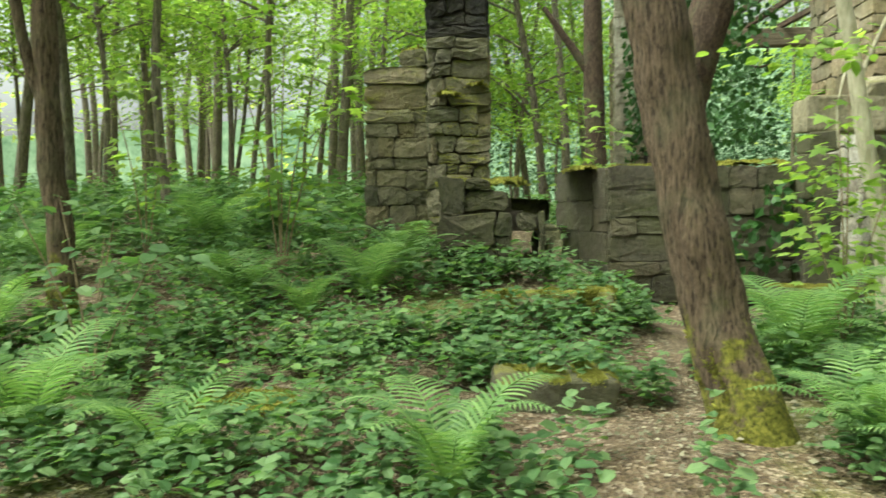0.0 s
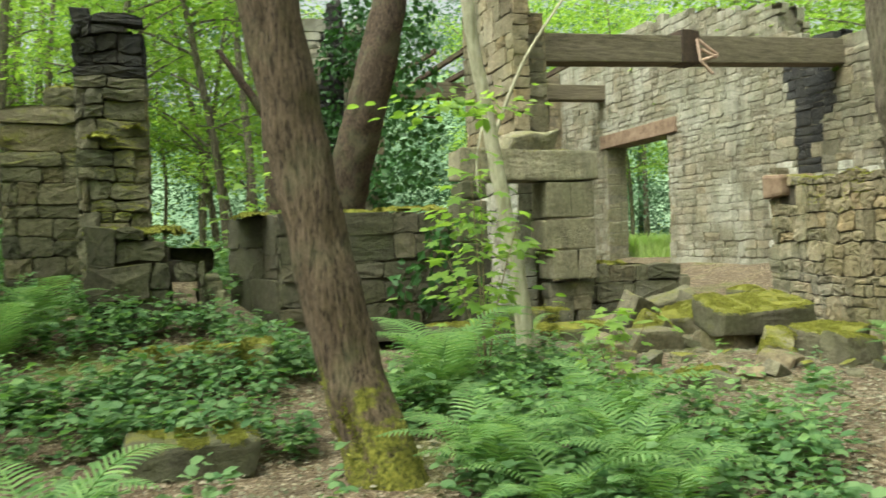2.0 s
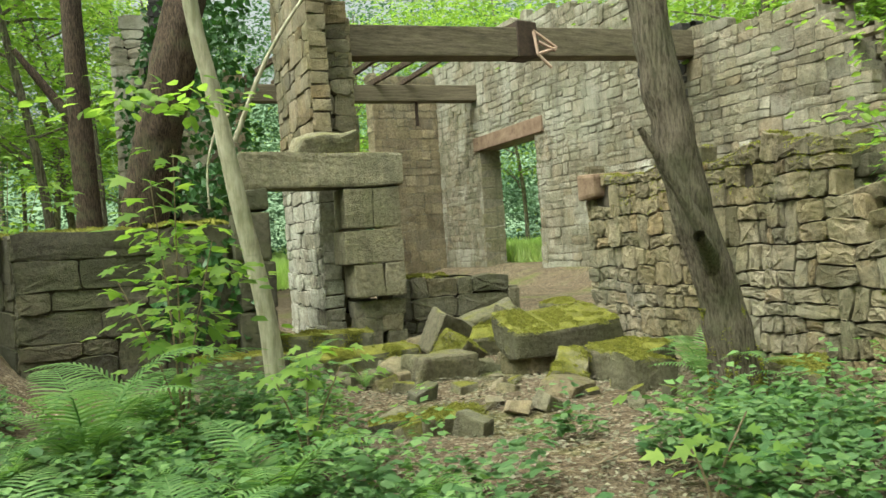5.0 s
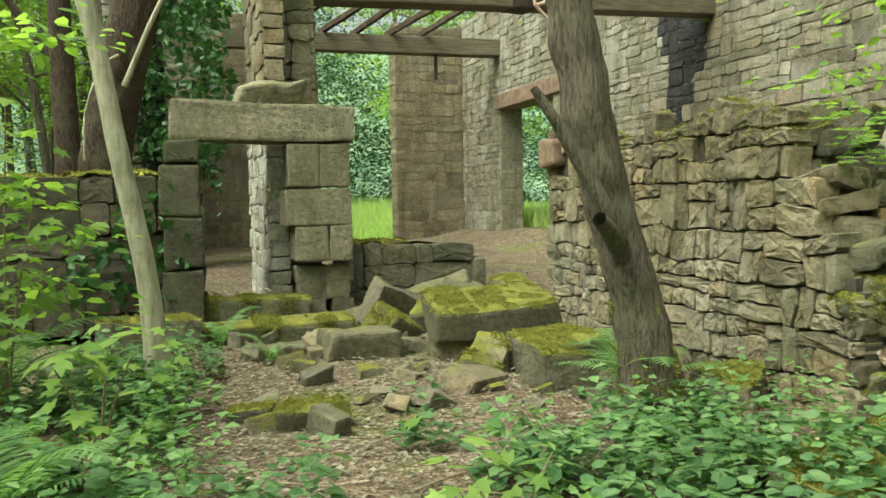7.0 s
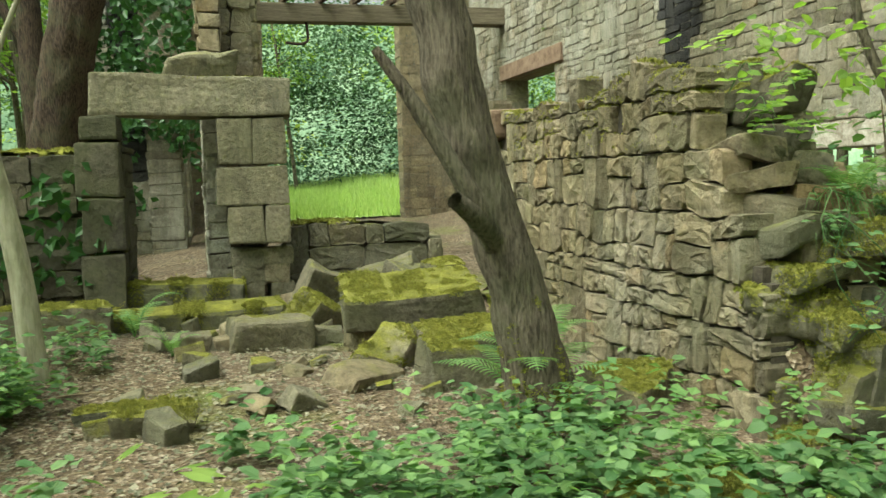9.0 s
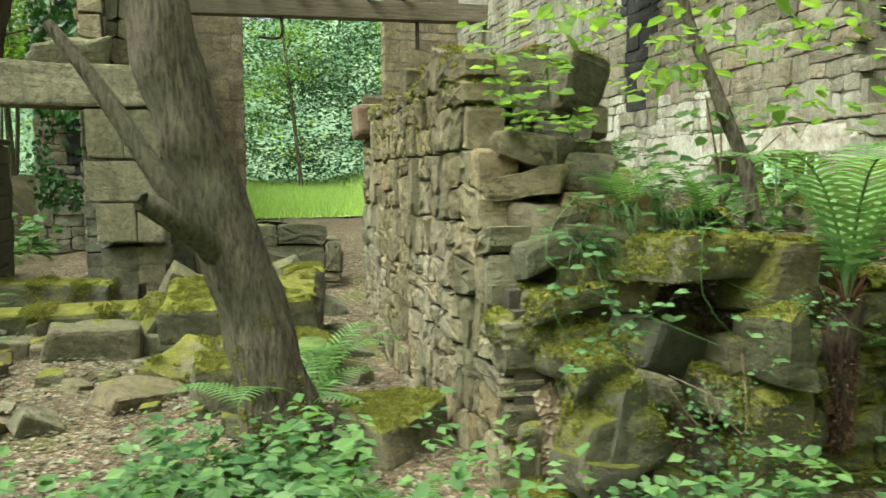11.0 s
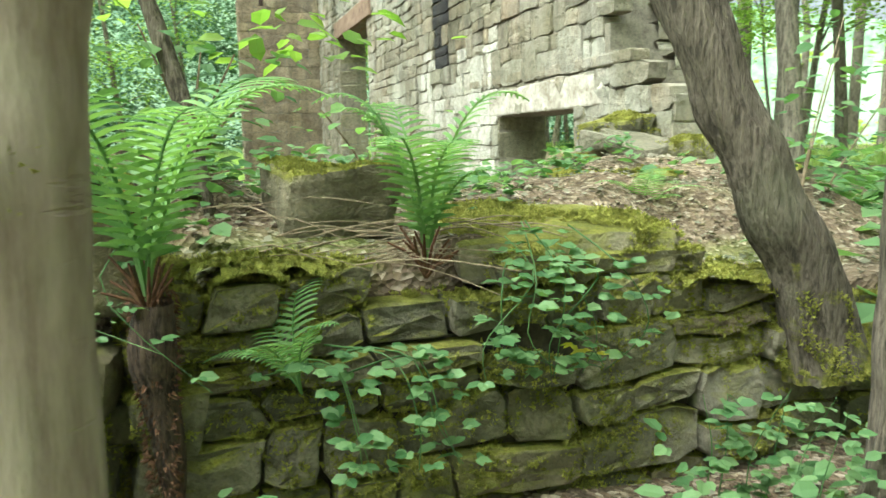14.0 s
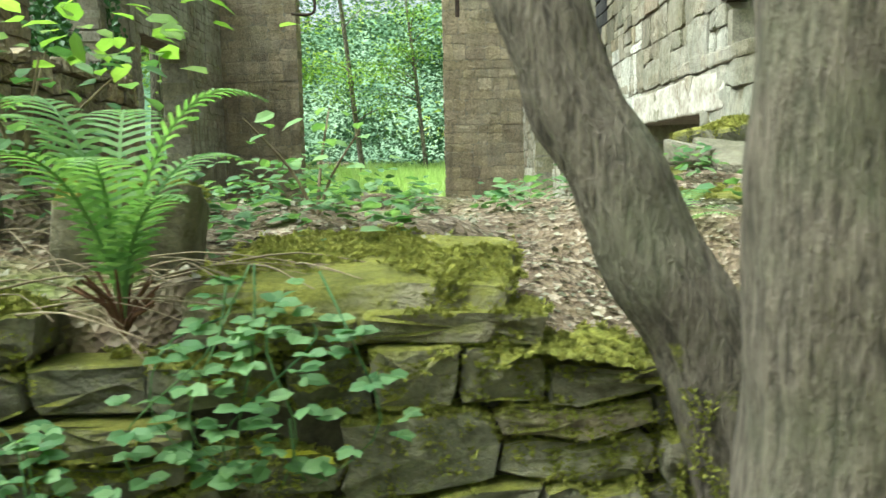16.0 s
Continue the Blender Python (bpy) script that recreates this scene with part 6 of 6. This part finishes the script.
bough("leafy bough above the bank", [(9.5, 5.0, 3.6), (8.6, 4.6, 2.6), (8.0, 4.3, 2.0)], 0.018, [((8.0, 4.3, 2.0), 0.2, 50), ((8.5, 4.5, 2.4), 0.25, 60)], 0.06)


def shrub(label, x, y, z, stems, leaf, mat=None, template=PALM):
    """A young maple: thin stems with hand-shaped leaves. stems: (dx, dy, height)."""
    ob = new("shrub")
    ob.matrix_basis = pose(x, y, z)
    tagged(ob, label, "shrub", "shrubs")
    pos, fwd, nrm, size, tubes = [], [], [], [], []
    for dx, dy, h in stems:
        P = smooth_line([(0, 0, 0), (dx * 0.35, dy * 0.35, h * 0.5), (dx, dy, h)], 9)
        tubes.append(tube(P, np.linspace(0.009, 0.003, 9), 5))
        for k in range(int(10 + 14 * h)):
            c = P[rnd.randrange(3, 9)]
            ang = rnd.uniform(0, 6.28)
            r = rnd.uniform(0.03, 0.28)
            pos.append(c + np.array((math.cos(ang) * r, math.sin(ang) * r, rnd.uniform(-0.06, 0.1))))
            fwd.append((math.cos(ang), math.sin(ang), rnd.uniform(-0.5, 0.1)))
            nrm.append((rnd.gauss(0, 0.25), rnd.gauss(-0.2, 0.25), 1))
            size.append(leaf * rnd.uniform(0.6, 1.2))
    v, f = join(tubes)
    part("stem", fast_mesh("stem", v, f, M_TWIG, True), ob)
    v, f = scatter(template, pos, fwd, nrm, size)
    part("leaves", fast_mesh("leaves", v, f, mat or M_TREELEAF), ob)
    return ob


shrub("young maple with bright green hand-shaped leaves", 2.5, 5.5, ground_at(2.5, 5.5), [(-0.1, -0.1, 1.55), (0.2, -0.2, 1.2), (0.05, 0.1, 1.75), (-0.3, -0.1, 1.0)], 0.13)
shrub("young maple with bright green hand-shaped leaves", 3.0, 4.6, ground_at(3.0, 4.6), [(0.15, -0.15, 0.55), (-0.15, -0.1, 0.5), (0.05, 0.1, 0.6)], 0.12)
shrub("tall young maple glowing in the light", -1.5, 6.6, ground_at(-1.5, 6.6), [(0.1, -0.1, 2.1), (0.35, 0, 1.9), (-0.35, 0.1, 1.9), (-0.1, 0.2, 2.4), (0.5, 0.2, 1.7)], 0.15)
shrub("tall young maple glowing in the light", -3.0, 7.5, ground_at(-3.0, 7.5), [(0.1, -0.1, 1.9), (0.35, 0, 1.6), (-0.35, 0.1, 1.8)], 0.15)
shrub("dark leafy bush at the path", -2.0, 4.4, ground_at(-2.0, 4.4), [(0.2, -0.1, 1.0), (-0.2, 0.1, 1.15), (0.0, 0.2, 0.9), (0.35, 0.1, 0.8), (-0.4, 0, 1.1)], 0.11, M_HERB, LEAF8)
shrub("young maple behind the low wall", 1.2, 10.2, ground_at(1.2, 10.2), [(0.1, -0.1, 1.9), (0.35, 0, 1.6), (-0.35, 0.1, 1.8), (0.6, 0, 1.5)], 0.16)
shrub("green seedling by the mossy blocks", 4.3, 3.2, ground_at(4.3, 3.2), [(0.1, -0.1, 0.4), (-0.15, 0, 0.35)], 0.1)
shrub("low leafy bramble on the earth bank", 7.75, 4.6, float(bank_z(7.75, 4.6)) - 0.02, [(0.15, -0.15, 0.4), (-0.15, -0.1, 0.5), (0.05, 0.1, 0.45), (0.3, 0.0, 0.35)], 0.09, M_HERB, LEAF8)
shrub("low leafy bramble on the earth bank", 8.55, 5.3, float(bank_z(8.55, 5.3)) - 0.02, [(0.2, -0.15, 0.35), (-0.25, -0.1, 0.4), (0.05, 0.1, 0.45)], 0.08, M_FERN, LEAF8)
shrub("leafy bush beside the far wall end", 10.6, 5.0, ground_at(10.6, 5.0), [(0.2, -0.1, 1.3), (-0.2, 0.1, 1.1), (0.5, 0.2, 1.5), (0.8, 0, 1.3)], 0.1, M_HERB, LEAF8)



def moss_growth(label, obs, density, tip, need=0.25, patch=2.6, cover=-0.1):
    """Fine tufts of moss on whatever faces up, in patches."""
    pos, nrm = [], []
    for ob in obs:
        me = ob.data
        n = len(me.polygons)
        c, no, ar = np.empty(n * 3, np.float32), np.empty(n * 3, np.float32), np.empty(n, np.float32)
        me.polygons.foreach_get("center", c)
        me.polygons.foreach_get("normal", no)
        me.polygons.foreach_get("area", ar)
        M = np.array(ob.matrix_basis)
        c, no = c.reshape(-1, 3) @ M[:3, :3].T + M[:3, 3], no.reshape(-1, 3) @ M[:3, :3].T
        p = ar * density * np.clip((no[:, 2] - need) / 0.5, 0, 1)
        k = rng.poisson(p)
        i = np.repeat(np.arange(n), k)
        if not len(i):
            continue
        r = np.sqrt(ar[i])[:, None] * rng.uniform(-0.55, 0.55, (len(i), 3))
        r -= no[i] * (r * no[i]).sum(1, keepdims=True)
        pos.append(c[i] + r)
        nrm.append(no[i])
    pos, nrm = np.concatenate(pos), np.concatenate(nrm)
    keep = np.array([noise.noise(Vector(q) * patch) + 0.5 * noise.noise(Vector(q) * patch * 4) > cover for q in pos])
    pos, nrm = pos[keep], nrm[keep]
    swell = np.array([max(0.0, noise.noise(Vector(q) * 14) + 0.2) for q in pos])
    pos = pos + nrm * (swell * tip * 1.2)[:, None]
    v, f = scatter((np.array([(0.32, 0, 0), (-0.32, 0, 0), (0.1, 1, 0.1)]), np.array([(0, 1, 2)])), pos, nrm * 0.7 + random_dirs(len(pos), -0.3, 1.0), random_dirs(len(pos)), tip * rng.uniform(0.5, 1.3, len(pos)))
    return tagged(new("moss", fast_mesh("moss", v, f, M_MOSS)), label, "moss", kind="stuff")


loose = [ob for ob in bpy.data.objects if ob.type == "MESH" and ob.parent is None and ob.data.materials and ob.name.split(".")[0] in ("heap_stone", "fallen_slab", "fallen_block", "lintel_slab")]
mossy = [ob for ob in loose if ob.data.materials[0] in (M_SLAB, M_MOSSY, M_LOW)]
moss_growth("yellow-green moss on the fallen stones", [ob for ob in mossy if ob.data.materials[0] in (M_SLAB, M_LOW)], 42000, 0.011, 0.45, 2.2, -0.4)
moss_growth("patchy moss on the stones of the heap", [ob for ob in mossy if ob.data.materials[0] == M_MOSSY], 22000, 0.015, -0.2, 3.0, -0.1)
moss_growth("moss along the ledges of the retaining wall", [ob for ob in bpy.data.objects if ob.parent and ob.parent.name == "wall_bank" and ob.name.startswith("stone")], 26000, 0.015, -0.15, 3.2, -0.08)
moss_growth("thin moss on the top of the rubble wall", [ob for ob in bpy.data.objects if ob.parent and ob.parent.name == "wall_rubble" and ob.name.startswith("stone") and ob.matrix_basis.translation.z > 1.55], 16000, 0.014, 0.1, 2.6, 0.05)
